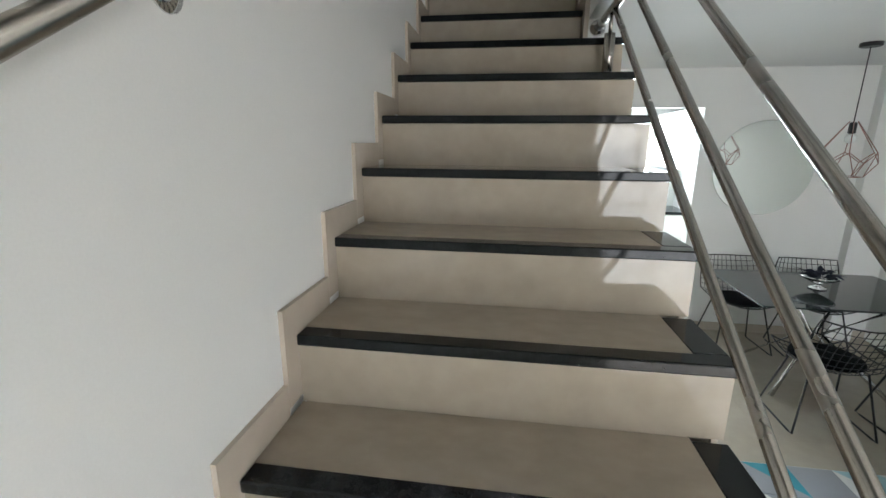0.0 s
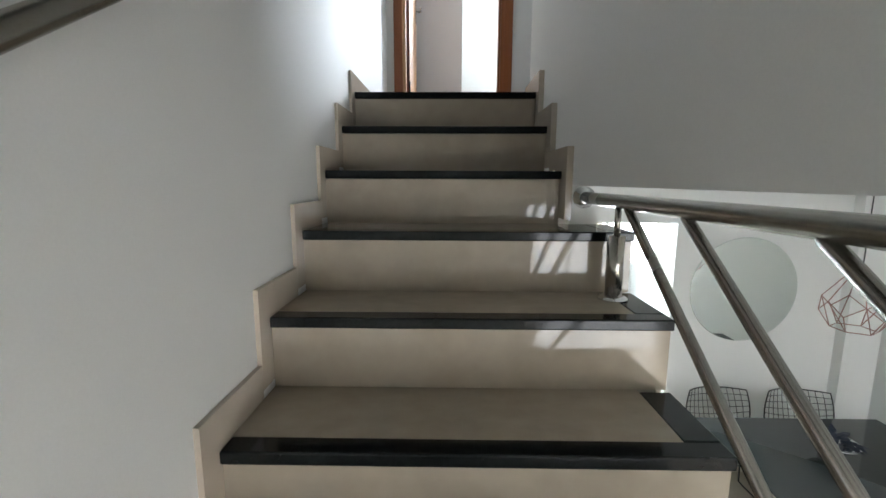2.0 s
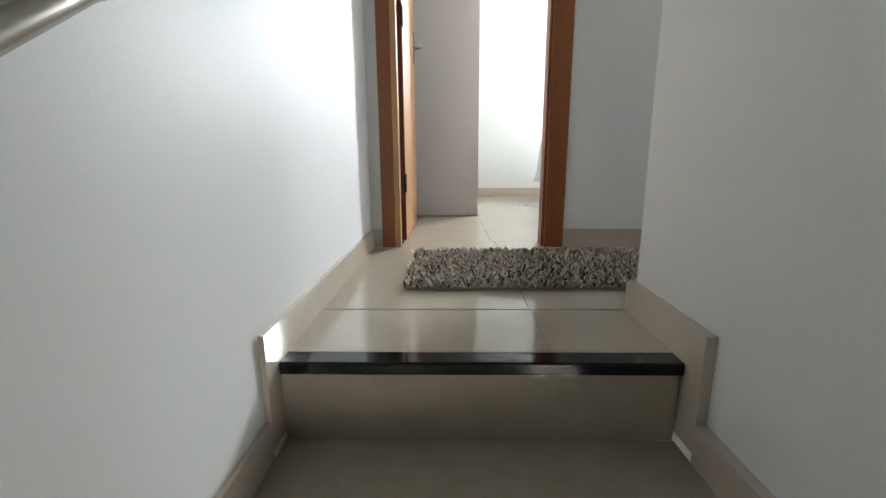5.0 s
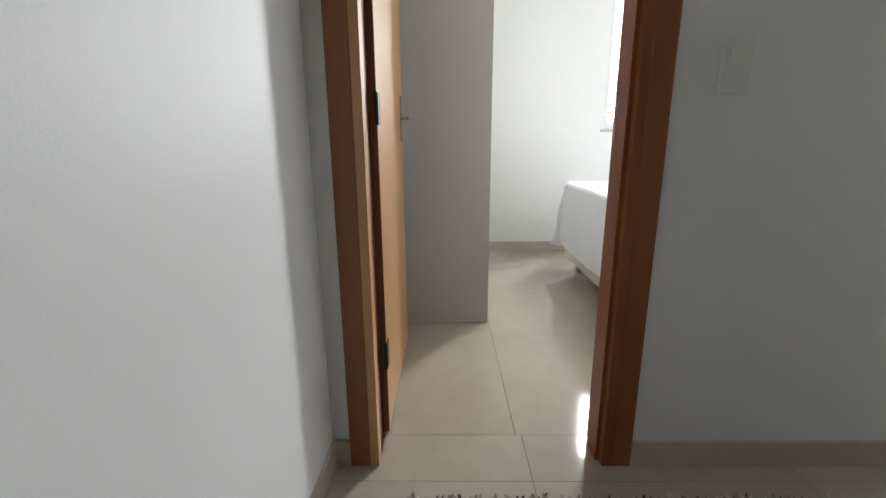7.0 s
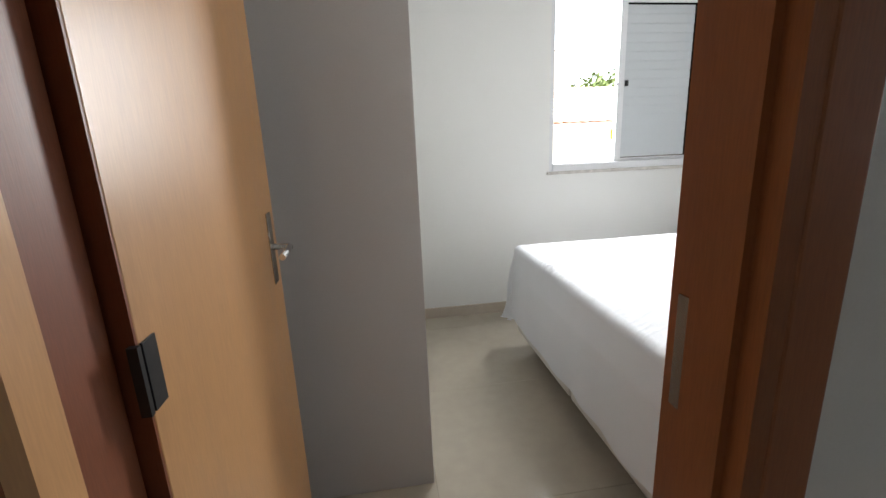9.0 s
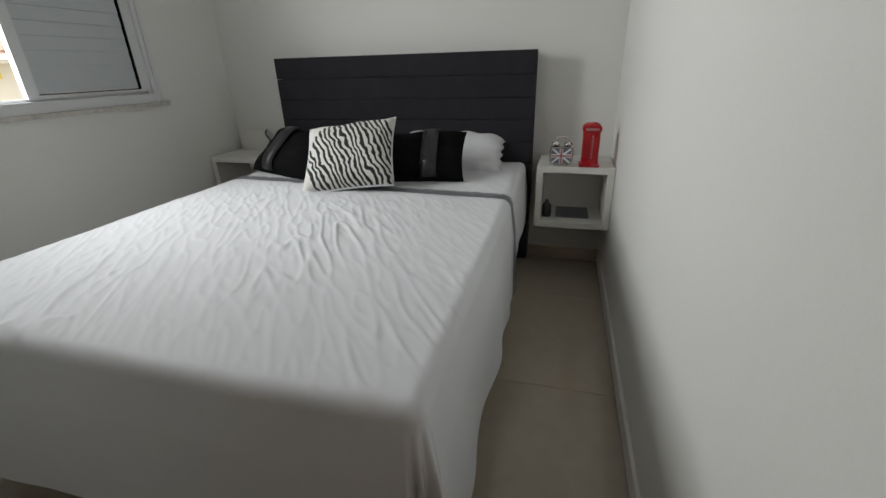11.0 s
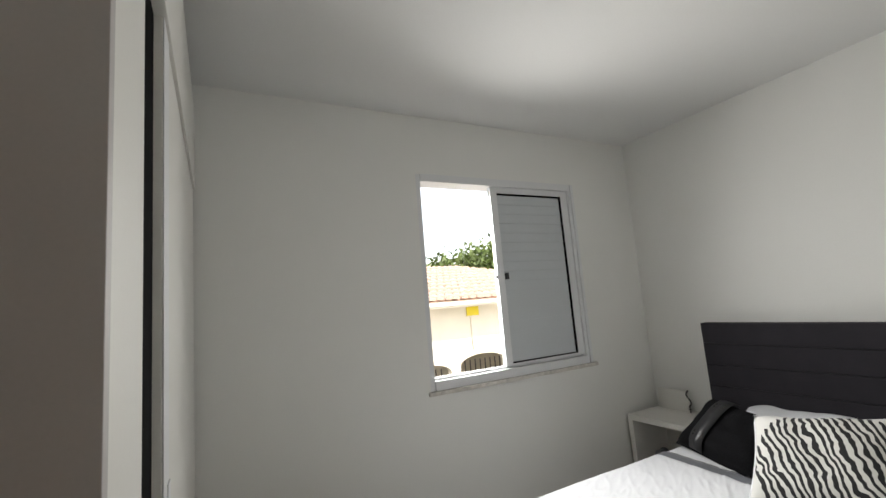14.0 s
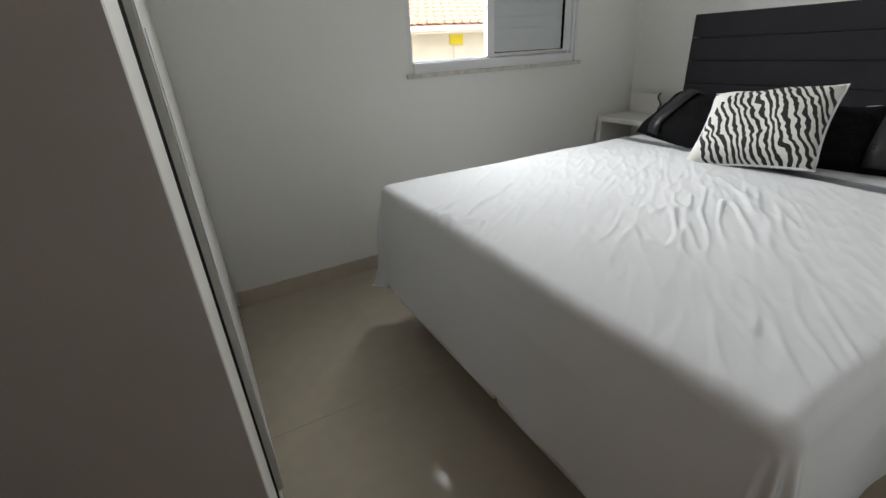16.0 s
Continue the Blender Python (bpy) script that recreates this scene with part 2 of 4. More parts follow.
structure("ceiling_bedroom", boxes((-0.15, X_HEAD + 0.14, Y_DOOR1, Y_WIN + 0.15, CEILING, CEILING + 0.15)), CEIL, "plain white ceiling", "ceiling")
structure("ceiling_landing", boxes((-0.15, 4.1, -6.0, Y_DOOR1, CEILING, CEILING + 0.15)), CEIL, "plain white ceiling over the stairs", "ceiling")
structure("wall_passage_side", boxes((1.003, 4.0, 0.20, 0.32, 0, CEILING)), PAINT, "white passage wall", "wall")
# the opening is out of view, added to let daylight onto the landing
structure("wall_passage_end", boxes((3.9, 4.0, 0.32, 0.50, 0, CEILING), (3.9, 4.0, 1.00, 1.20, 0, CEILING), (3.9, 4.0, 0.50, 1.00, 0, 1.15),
                                    (3.9, 4.0, 0.50, 1.00, 2.05, CEILING)), PAINT, "white end wall of the passage with an added, unseen window", "wall")
structure("wall_over_stair_foot", boxes((0, XW, -4.6, -4.48, -0.43, CEILING)), PAINT, "white wall above the foot of the stairs", "wall")

# ground floor shell
structure("ceiling_living", boxes((1.003, 4.1, -6.0, 0.32, LOW, LOW + 0.12), (1.003, 4.1, 0.32, 4.1, LOW, -0.05), (-0.15, 1.003, -6.0, -4.6, LOW, LOW + 0.12)),
          CEIL, "plain white ceiling of the dining room", "ceiling")
structure("wall_dining_far", boxes((1.003, 1.45, Y_DIN, Y_DIN + 0.12, GROUND, LOW), (2.25, 4.1, Y_DIN, Y_DIN + 0.12, GROUND, LOW),
                                   (1.45, 2.25, Y_DIN, Y_DIN + 0.12, -0.733, LOW)), PAINT, "white dining room wall with a kitchen doorway", "wall")
structure("wall_dining_side", boxes((X_DIN, 4.1, -6.0, Y_DIN, GROUND, LOW), (3.58, 3.78, 1.16, Y_DIN, GROUND, LOW)), PAINT, "white dining room wall with a pilaster", "wall")
structure("wall_living_front", boxes((-0.15, 1.7, -6.12, -6.0, GROUND, LOW), (3.5, 4.1, -6.12, -6.0, GROUND, LOW), (1.7, 3.5, -6.12, -6.0, -0.75, LOW)), PAINT,
          "white front wall with a glazed door", "wall")
structure("wall_kitchen", boxes((0.88, 1.0, Y_DIN + 0.12, 3.9, GROUND, LOW), (3.0, 3.12, Y_DIN + 0.12, 3.9, GROUND, LOW), (1.0, 3.0, 3.78, 3.9, GROUND, -1.7),
                                (1.0, 3.0, 3.78, 3.9, -0.7, LOW), (1.0, 1.4, 3.78, 3.9, -1.7, -0.7), (2.6, 3.0, 3.78, 3.9, -1.7, -0.7)), PAINT,
          "white kitchen walls with a window", "wall")
structure("wall_understair", boxes((1.003, 1.02, -0.5, Y_DIN, GROUND, LOW)), PAINT, "white wall beside the stairs", "wall")

# ---- floors ----
landing = structure("floor_landing", boxes((0.0, XW, 0.03, 1.20, -0.14, -0.012), (XW, 3.9, 0.32, 1.20, -0.14, -0.012), (0.116, 0.859, 1.20, 1.32, -0.14, -0.012)),
                    GROUT, "polished beige porcelain floor of the landing", "floor")
bedroom_floor = structure("floor_bedroom", boxes((0.0, X_HEAD, Y_DOOR1, Y_WIN, -0.14, -0.012)), GROUT, "polished beige porcelain bedroom floor", "floor")
ground_floor = structure("floor_living", boxes((-0.15, 4.1, -6.0, 3.9, GROUND - 0.12, GROUND - 0.012)), GROUT, "polished beige porcelain ground floor", "floor")


def tiles(floor, x0, x1, y0, y1, z, ox, oy, size):
    """Floor tiles as pieces, cut at the walls, on a grid through (ox, oy)."""
    i0, i1 = math.floor((x0 - ox) / size), math.ceil((x1 - ox) / size)
    j0, j1 = math.floor((y0 - oy) / size), math.ceil((y1 - oy) / size)
    for i in range(i0, i1):
        for j in range(j0, j1):
            a, b = max(x0, ox + i * size + 0.0007), min(x1, ox + (i + 1) * size - 0.0007)
            c, d = max(y0, oy + j * size + 0.0007), min(y1, oy + (j + 1) * size - 0.0007)
            if b - a > 0.01 and d - c > 0.01:
                part("tile", boxes((a, b, c, d, z - 0.012, z)), FLOOR_TILE, floor)


# ---- stairs ----
stairs = thing("stairs", "straight stairs of beige porcelain with black granite nosings", "stairs")
stairs["kind"] = "structure"
for k in range(15):
    y, z = -k * G, -k * R
    x1 = XW - 0.024 if k <= 2 else XO
    if k:
        part("tread", boxes((0.012, x1 - (0.0 if k <= 2 else 0.079), y + 0.055, y + G + 0.011, z - 0.03, z)), STEP_TILE, stairs)
    part("riser", boxes((0.012, x1 - 0.004, y + 0.012, y + 0.030, z - R, z - 0.03)), STEP_TILE, stairs)
    part("nosing", boxes((0.012, x1, y, y + 0.055, z - 0.028, z + 0.001), bevel=0.004), GRANITE, stairs)
    if k > 2:
        part("side_nosing", boxes((x1 - 0.078, x1, y + 0.056, y + G - (0.002 if k > 3 else 0.02), z - 0.028, z + 0.001), bevel=0.003), GRANITE, stairs)
        part("side_panel", boxes((x1 - 0.02, x1 - 0.006, y + 0.031, y + G + 0.011, z - R - 0.10, z - 0.029)), TILE, stairs)
    part("step_core", boxes((0.012, x1 - 0.025, y + 0.031, y + G + 0.011, z - R - 0.10, z - 0.031)), GROUT, stairs)


def stepped_skirting(name, xa, xb, last):
    sk = thing(name, "stepped beige porcelain skirting along the stairs", "skirting")
    sk["kind"] = "structure"
    for k in range(1, last):
        y, z = -k * G - 0.055, -k * R
        part("skirting_tile", boxes((xa, xb, y, y + G - 0.001, z - R + 0.02, z + 0.085)), TILE, sk)
    return sk


stepped_skirting("baseboard_stairs_outer", 0.0, 0.012, 15)
sk2 = stepped_skirting("baseboard_stairs_inner", XW - 0.023, XW, 3)


def skirting(name, *dims):
    structure(name, boxes(*dims), TILE, "low beige porcelain skirting", "skirting")


skirting("baseboard_landing_1", (0.0, 0.012, -0.055, 1.188, -0.17, 0.085))
skirting("baseboard_landing_2", (XW - 0.023, XW, -0.055, 0.332, -0.17, 0.085))
skirting("baseboard_landing_3", (XW, 1.003, 0.32, 0.332, 0, 0.085))
skirting("baseboard_landing_4", (0.915, 3.9, 1.188, 1.20, 0, 0.085))
skirting("baseboard_landing_5", (0.012, 0.055, 1.188, 1.20, 0, 0.085))
skirting("baseboard_bedroom_1", (0.60, X_HEAD, Y_WIN - 0.012, Y_WIN, 0, 0.08))
skirting("baseboard_bedroom_2", (X_HEAD - 0.012, X_HEAD, 1.332, Y_WIN - 0.012, 0, 0.08))
structure("baseboard_bedroom_3", boxes((0.93, X_HEAD - 0.012, Y_DOOR1, Y_DOOR1 + 0.012, 0, 0.08)), WHITE_MDF, "low white skirting", "skirting")
skirting("baseboard_dining", (2.25, X_DIN, Y_DIN - 0.012, Y_DIN, GROUND, GROUND + 0.08))

# ---- railing of the open side ----
railing = thing("stair_railing", "brushed steel stair railing with sloping bars", "railing")
XR = 0.95


def sloping(y0, z0, y1):
    return [(XR, y0, z0), (XR, y1, z0 + (y1 - y0) * R / G)]


bm = bmesh.new()
tube(bm, [(XR, -0.56, -0.472), (XR, -4.48, -0.472)], 0.0200, 16)
part("handrail", bm, STEEL, railing)
for y0 in (-0.955, -1.245, -1.575):
    bm = bmesh.new()
    tube(bm, sloping(y0, -0.488, -3.6 + (y0 + 0.955) * 0.9), 0.0120, 12)
    part("bar", bm, STEEL, railing)
for y, z in ((-0.888, -0.76),):
    top = -0.488
    bm = bmesh.new()
    tube(bm, [(XR, y, z + 0.008), (XR, y, min(z + 0.19, top))], 0.024, 16)
    post = part("post", bm, STEEL, railing)
    bm = bmesh.new()
    tube(bm, [(XR, y, min(z + 0.19, top)), (XR, y, top)], 0.009, 10)
    part("post_rod", bm, STEEL, railing)
    bm = bmesh.new()
    lathe(bm, [(0.042, 0.001), (0.042, 0.006), (0.034, 0.012), (0.024, 0.014)], (XR, y, z), 20)
    part("post_flange", bm, CHROME, railing, "polished round post flange")
bm = bmesh.new()
lathe(bm, [(0.040, 0.0), (0.040, -0.006), (0.026, -0.012), (0.022, -0.03)], (XR, Y_WALL, -0.472), 20, "y")
part("wall_flange", bm, CHROME, railing, "polished round wall flange")

handrail = thing("wall_handrail", "brushed steel handrail on wall brackets", "handrail")
bm = bmesh.new()
tube(bm, [(0.05, -4.0, -1.810), (0.05, -0.42, 0.580), (0.048, -0.39, 0.597), (0.03, -0.37, 0.600), (0.0, -0.36, 0.600)], 0.0155, 14)
part("tube", bm, STEEL, handrail)
for y in (-3.70, -2.45, -1.20):
    z = 0.006 + (y + 0.05 + 1.279) * 0.667
    bm = bmesh.new()
    tube(bm, [(0.05, y + 0.05, z - 0.012), (0.05, y + 0.055, z - 0.065), (0.048, y + 0.045, z - 0.083), (0.036, y + 0.01, z - 0.088), (0.02, y, z - 0.09), (0.003, y, z - 0.09)], 0.0072, 10)
    part("bracket", bm, STEEL, handrail)
    bm = bmesh.new()
    lathe(bm, [(0.035, 0.0), (0.035, 0.004), (0.014, 0.009)], (0.0, y, z - 0.09), 18, "x")
    part("bracket_flange", bm, CHROME, handrail)

# ---- bedroom door ----
door = thing("door_1", "cedar-coloured wooden door standing open into the bedroom", "door")
door["kind"] = "structure"
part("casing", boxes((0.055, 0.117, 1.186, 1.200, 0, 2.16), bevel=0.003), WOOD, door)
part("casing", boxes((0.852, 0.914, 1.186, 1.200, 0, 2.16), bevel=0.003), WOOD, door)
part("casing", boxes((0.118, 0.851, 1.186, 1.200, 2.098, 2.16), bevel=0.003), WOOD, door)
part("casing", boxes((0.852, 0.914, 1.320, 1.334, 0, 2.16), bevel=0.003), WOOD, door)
part("jamb", boxes((0.117, 0.142, 1.188, 1.236, 0, 2.098)), WOOD_FACE, door)
part("jamb", boxes((0.117, 0.132, 1.237, 1.334, 0, 2.098)), SHADED_WOOD, door, "dark reddish jamb rebate, gap shade put into its colour")
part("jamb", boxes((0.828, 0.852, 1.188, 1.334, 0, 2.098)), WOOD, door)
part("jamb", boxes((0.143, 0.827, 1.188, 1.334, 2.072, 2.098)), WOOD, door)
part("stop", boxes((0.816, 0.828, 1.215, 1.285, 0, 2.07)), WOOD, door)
part("strike_plate", boxes((0.8245, 0.8278, 1.292, 1.315, 0.96, 1.12)), STEEL, door)
leaf = part("leaf", boxes((0.120, 0.155, 1.345, 2.055, 0.008, 2.066), bevel=0.002), WOOD_FACE, door, "light cedar veneer door leaf")
part("leaf_edge", boxes((0.121, 0.1545, 1.3405, 1.3449, 0.008, 2.066)), SHADED_WOOD, door, "dark reddish leaf edge, gap shade put into its colour")
for z in (0.25, 1.02, 1.85):
    part("hinge", boxes((0.1565, 0.1595, 1.345, 1.375, z, z + 0.09), (0.148, 0.160, 1.332, 1.340, z, z + 0.09)), BLACK, door, "dark metal hinge")
bm = boxes((0.155, 0.158, 1.975, 2.015, 0.975, 1.165), bevel=0.001)
part("lock_plate", bm, STEEL, leaf)
bm = bmesh.new()
tube(bm, [(0.156, 1.997, 1.073), (0.200, 1.997, 1.073), (0.204, 1.985, 1.073), (0.204, 1.885, 1.070)], 0.008, 12)
part("handle", bm, CHROME, leaf, "chrome lever handle")

switch = thing("light_switch", "white double light switch plate on the wall", "switch")
part("plate", boxes((1.025, 1.105, 1.192, 1.200, 1.085, 1.215), bevel=0.003), WHITE_MDF, switch)
part("rocker", boxes((1.045, 1.085, 1.188, 1.192, 1.155, 1.190), bevel=0.001), WHITE_MDF, switch)
part("rocker", boxes((1.045, 1.085, 1.188, 1.192, 1.110, 1.145), bevel=0.001), WHITE_MDF, switch)

# ---- landing rug of thick mottled pile ----
random.seed(4)
bm = bmesh.new()
box(bm, 0.235, 1.42, 0.51, 1.03, 0.002, 0.012)
vs_mat = []
for i in range(9000):
    x, y = random.uniform(0.225, 1.43), random.uniform(0.50, 1.04)
    a, l, w = random.uniform(0, math.tau), random.uniform(0.018, 0.034), random.uniform(0.003, 0.006)
    d, n = Vector((math.cos(a), math.sin(a), 0)), Vector((-math.sin(a), math.cos(a), 0))
    p = Vector((x, y, 0.010))
    q = p + d * l * 0.6 + Vector((0, 0, random.uniform(0.010, 0.024)))
    f = bm.faces.new([bm.verts.new(v) for v in (p - n * w, p + n * w, q + n * w * 0.6, q - n * w * 0.6)])
    f.material_index = random.choice((0, 0, 0, 1, 1, 2))
RUGS = [material("rug_beige", (0.42, 0.36, 0.28), 0.95, vary=0.2, grain=90), material("rug_pale", (0.62, 0.57, 0.49), 0.95, vary=0.15, grain=90),
        material("rug_brown", (0.07, 0.055, 0.045), 0.95, vary=0.2, grain=90)]
solid("shaggy_rug", bm, RUGS, "shaggy beige and brown mottled runner rug", "rug")

# ---- bedroom window ----
win = thing("window_1", "white aluminium sliding window with louvred shutter, half open", "window")
win["kind"] = "structure"
YF = Y_WIN
SX0, SX1 = 2.225, 2.853
part("frame", boxes((WX0, WX0 + 0.03, YF + 0.005, YF + 0.12, WZ0, WZ1), (WX1 - 0.022, WX1, YF - 0.008, YF + 0.12, WZ0, WZ1), (WX1 - 0.045, WX1 - 0.022, YF + 0.003, YF + 0.12, WZ0, WZ1), (SX1 + 0.002, WX1 - 0.045, YF + 0.018, YF + 0.12, WZ0 + 0.05, WZ1 - 0.045),
                    (WX0 + 0.03, WX1 - 0.045, YF - 0.006, YF + 0.12, WZ1 - 0.045, WZ1), (WX0 + 0.03, WX1 - 0.045, YF - 0.006, YF + 0.12, WZ0, WZ0 + 0.05)), ALU, win)
part("track", boxes((WX0 + 0.03, WX1 - 0.045, YF + 0.028, YF + 0.034, WZ0 + 0.05, WZ0 + 0.062), (WX0 + 0.03, WX1 - 0.045, YF + 0.07, YF + 0.076, WZ0 + 0.05, WZ0 + 0.062)), ALU, win)
part("sash", boxes((SX0, SX0 + 0.05, YF + 0.012, YF + 0.042, WZ0 + 0.063, WZ1 - 0.047), (SX1 - 0.035, SX1, YF + 0.012, YF + 0.042, WZ0 + 0.063, WZ1 - 0.047),
                   (SX0 + 0.05, SX1 - 0.035, YF + 0.012, YF + 0.042, WZ0 + 0.063, WZ0 + 0.075), (SX0 + 0.05, SX1 - 0.035, YF + 0.012, YF + 0.042, WZ1 - 0.085, WZ1 - 0.047)), ALU, win)
part("seal", boxes((SX1 - 0.044, SX1 - 0.035, YF + 0.016, YF + 0.040, WZ0 + 0.075, WZ1 - 0.085), (SX0 + 0.05, SX1 - 0.044, YF + 0.016, YF + 0.040, WZ1 - 0.092, WZ1 - 0.085),
                   (SX0 + 0.05, SX1 - 0.044, YF + 0.016, YF + 0.040, WZ0 + 0.075, WZ0 + 0.080)), SEAL_SHADE, win, "black rubber seal")
shutter = part("shutter", boxes((SX0 + 0.051, SX1 - 0.045, YF + 0.034, YF + 0.039, WZ0 + 0.081, WZ1 - 0.093)), SLAT, win, "closed grey-white louvred shutter")
n_slat = 17
for i in range(n_slat):
    h = (WZ1 - WZ0 - 0.176) / n_slat
    z = WZ0 + 0.082 + i * h
    bm = bmesh.new()
    vs = box(bm, SX0 + 0.052, SX1 - 0.046, YF + 0.024, YF + 0.0335, z, z + h - 0.0006)
    for v in vs:
        if v.co.z > z + 0.01:
            v.co.y += 0.004 if v.co.y < YF + 0.028 else 0
    part("slat", bm, SLAT, shutter)
part("latch", boxes((SX0 + 0.060, SX0 + 0.082, YF + 0.006, YF + 0.023, 1.665, 1.705), bevel=0.002), BLACK, win, "small black latch")
part("latch", boxes((SX0 - 0.012, SX0 - 0.001, YF + 0.010, YF + 0.030, 1.672, 1.692), bevel=0.002), BLACK, win, "small black latch")
pane = part("pane", boxes((SX0 + 0.02, SX1 - 0.01, YF + 0.060, YF + 0.064, WZ0 + 0.07, WZ1 - 0.05)), GLASS, win)
pane.visible_shadow = False
structure("window_sill", boxes((WX0 - 0.018, WX1 + 0.030, YF - 0.022, YF - 0.001, WZ0 - 0.022, WZ0 - 0.001), (WX0, WX1, YF - 0.001, YF + 0.17, WZ0 - 0.022, WZ0 - 0.001), bevel=0.002),
          MARBLE, "white veined marble window sill", "sill")

# ---- wardrobe ----
ward = thing("wardrobe", "tall pale grey wardrobe with sliding doors", "wardrobe")
Y0 = 2.278
part("side_panel", boxes((0.004, 0.576, Y0, Y0 + 0.025, 0.004, 2.52), bevel=0.001), GREY_MDF, ward)
part("sliding_door", boxes((0.550, 0.574, Y0 + 0.026, 2.545, 0.060, 2.138), bevel=0.002), WHITE_MDF, ward, "white sliding door")
# nearly flush black strip stands in for the shadow between the two doors
part("gap_shade", boxes((0.540, 0.5735, 2.546, 2.660, 0.060, 2.138)), SEAL_SHADE, ward, "black strip put in for the shade between the sliding doors")
part("fascia", boxes((0.545, 0.596, Y0 + 0.026, 3.928, 2.146, 2.52), bevel=0.002), WHITE_MDF, ward)
part("top", boxes((0.004, 0.544, Y0 + 0.026, 3.928, 2.49, 2.52)), GREY_MDF, ward)
part("back", boxes((0.004, 0.02, Y0 + 0.026, 3.928, 0.02, 2.489)), GREY_MDF, ward)
part("plinth", boxes((0.545, 0.580, Y0 + 0.026, 3.928, 0.004, 0.055)), WHITE_MDF, ward)
part("track", boxes((0.53, 0.572, Y0 + 0.026, 3.928, 2.139, 2.1455)), SEAL_SHADE, ward, "black sliding track")
d = part("sliding_door", boxes((0.560, 0.588, 2.662, 3.920, 0.060, 2.138), bevel=0.002), WHITE_MDF, ward, "white sliding door")
part("edge_pull", boxes((0.5885, 0.591, 2.663, 2.755, 0.060, 2.138), bevel=0.001), ALU, d, "grey aluminium edge pull")
part("recessed_handle", boxes((0.5915, 0.594, 2.715, 2.750, 0.98, 1.26), bevel=0.001), ALU, d)

# ---- bed ----
BX0, BX1, BY0, BY1, BZ = 1.255, 3.345, 1.815, 3.385, 0.672
bed = thing("bed", "double bed with box base and quilted charcoal headboard", "bed")
part("base", boxes((BX0 + 0.02, 2.29, BY0 + 0.02, 2.568, 0.10, 0.37), bevel=0.015), BEDBASE, bed, "off-white cloth box base")
part("base", boxes((BX0 + 0.02, 2.29, 2.576, BY1 - 0.02, 0.10, 0.37), bevel=0.015), BEDBASE, bed, "off-white cloth box base")
part("base", boxes((2.30, BX1, BY0 + 0.02, 2.568, 0.10, 0.37), bevel=0.015), BEDBASE, bed, "off-white cloth box base")
part("base", boxes((2.30, BX1, 2.576, BY1 - 0.02, 0.10, 0.37), bevel=0.015), BEDBASE, bed, "off-white cloth box base")
part("mattress", boxes((BX0 + 0.02, BX1, BY0 + 0.02, BY1 - 0.02, 0.372, BZ - 0.012), bevel=0.04), SHEET, bed)
for x in (BX0 + 0.12, 2.1, BX1 - 0.15):
    for y in (BY0 + 0.12, BY1 - 0.12):
        bm = bmesh.new()
        lathe(bm, [(0.02, 0.0), (0.02, 0.02), (0.03, 0.10)], (x, y, 0.0), 14)
        part("leg", bm, CHROME, bed)
part("headboard_frame", boxes((3.40, 3.505, 1.785, 3.428, 0.02, 1.285), bevel=0.008), SUEDE, bed)
rows = 8
for i in range(rows):
    h = 1.0 / rows
    z1 = 1.297 - i * h
    bm = boxes((3.345, 3.405, 1.780, 3.433, z1 - h + 0.001, z1 - 0.001))
    bmesh.ops.bevel(bm, geom=[e for e in bm.edges if all(v.co.x < 3.35 for v in e.verts)], offset=0.006, segments=3, affect="EDGES", profile=0.5)
    part("headboard_panel", bm, SUEDE, bed)


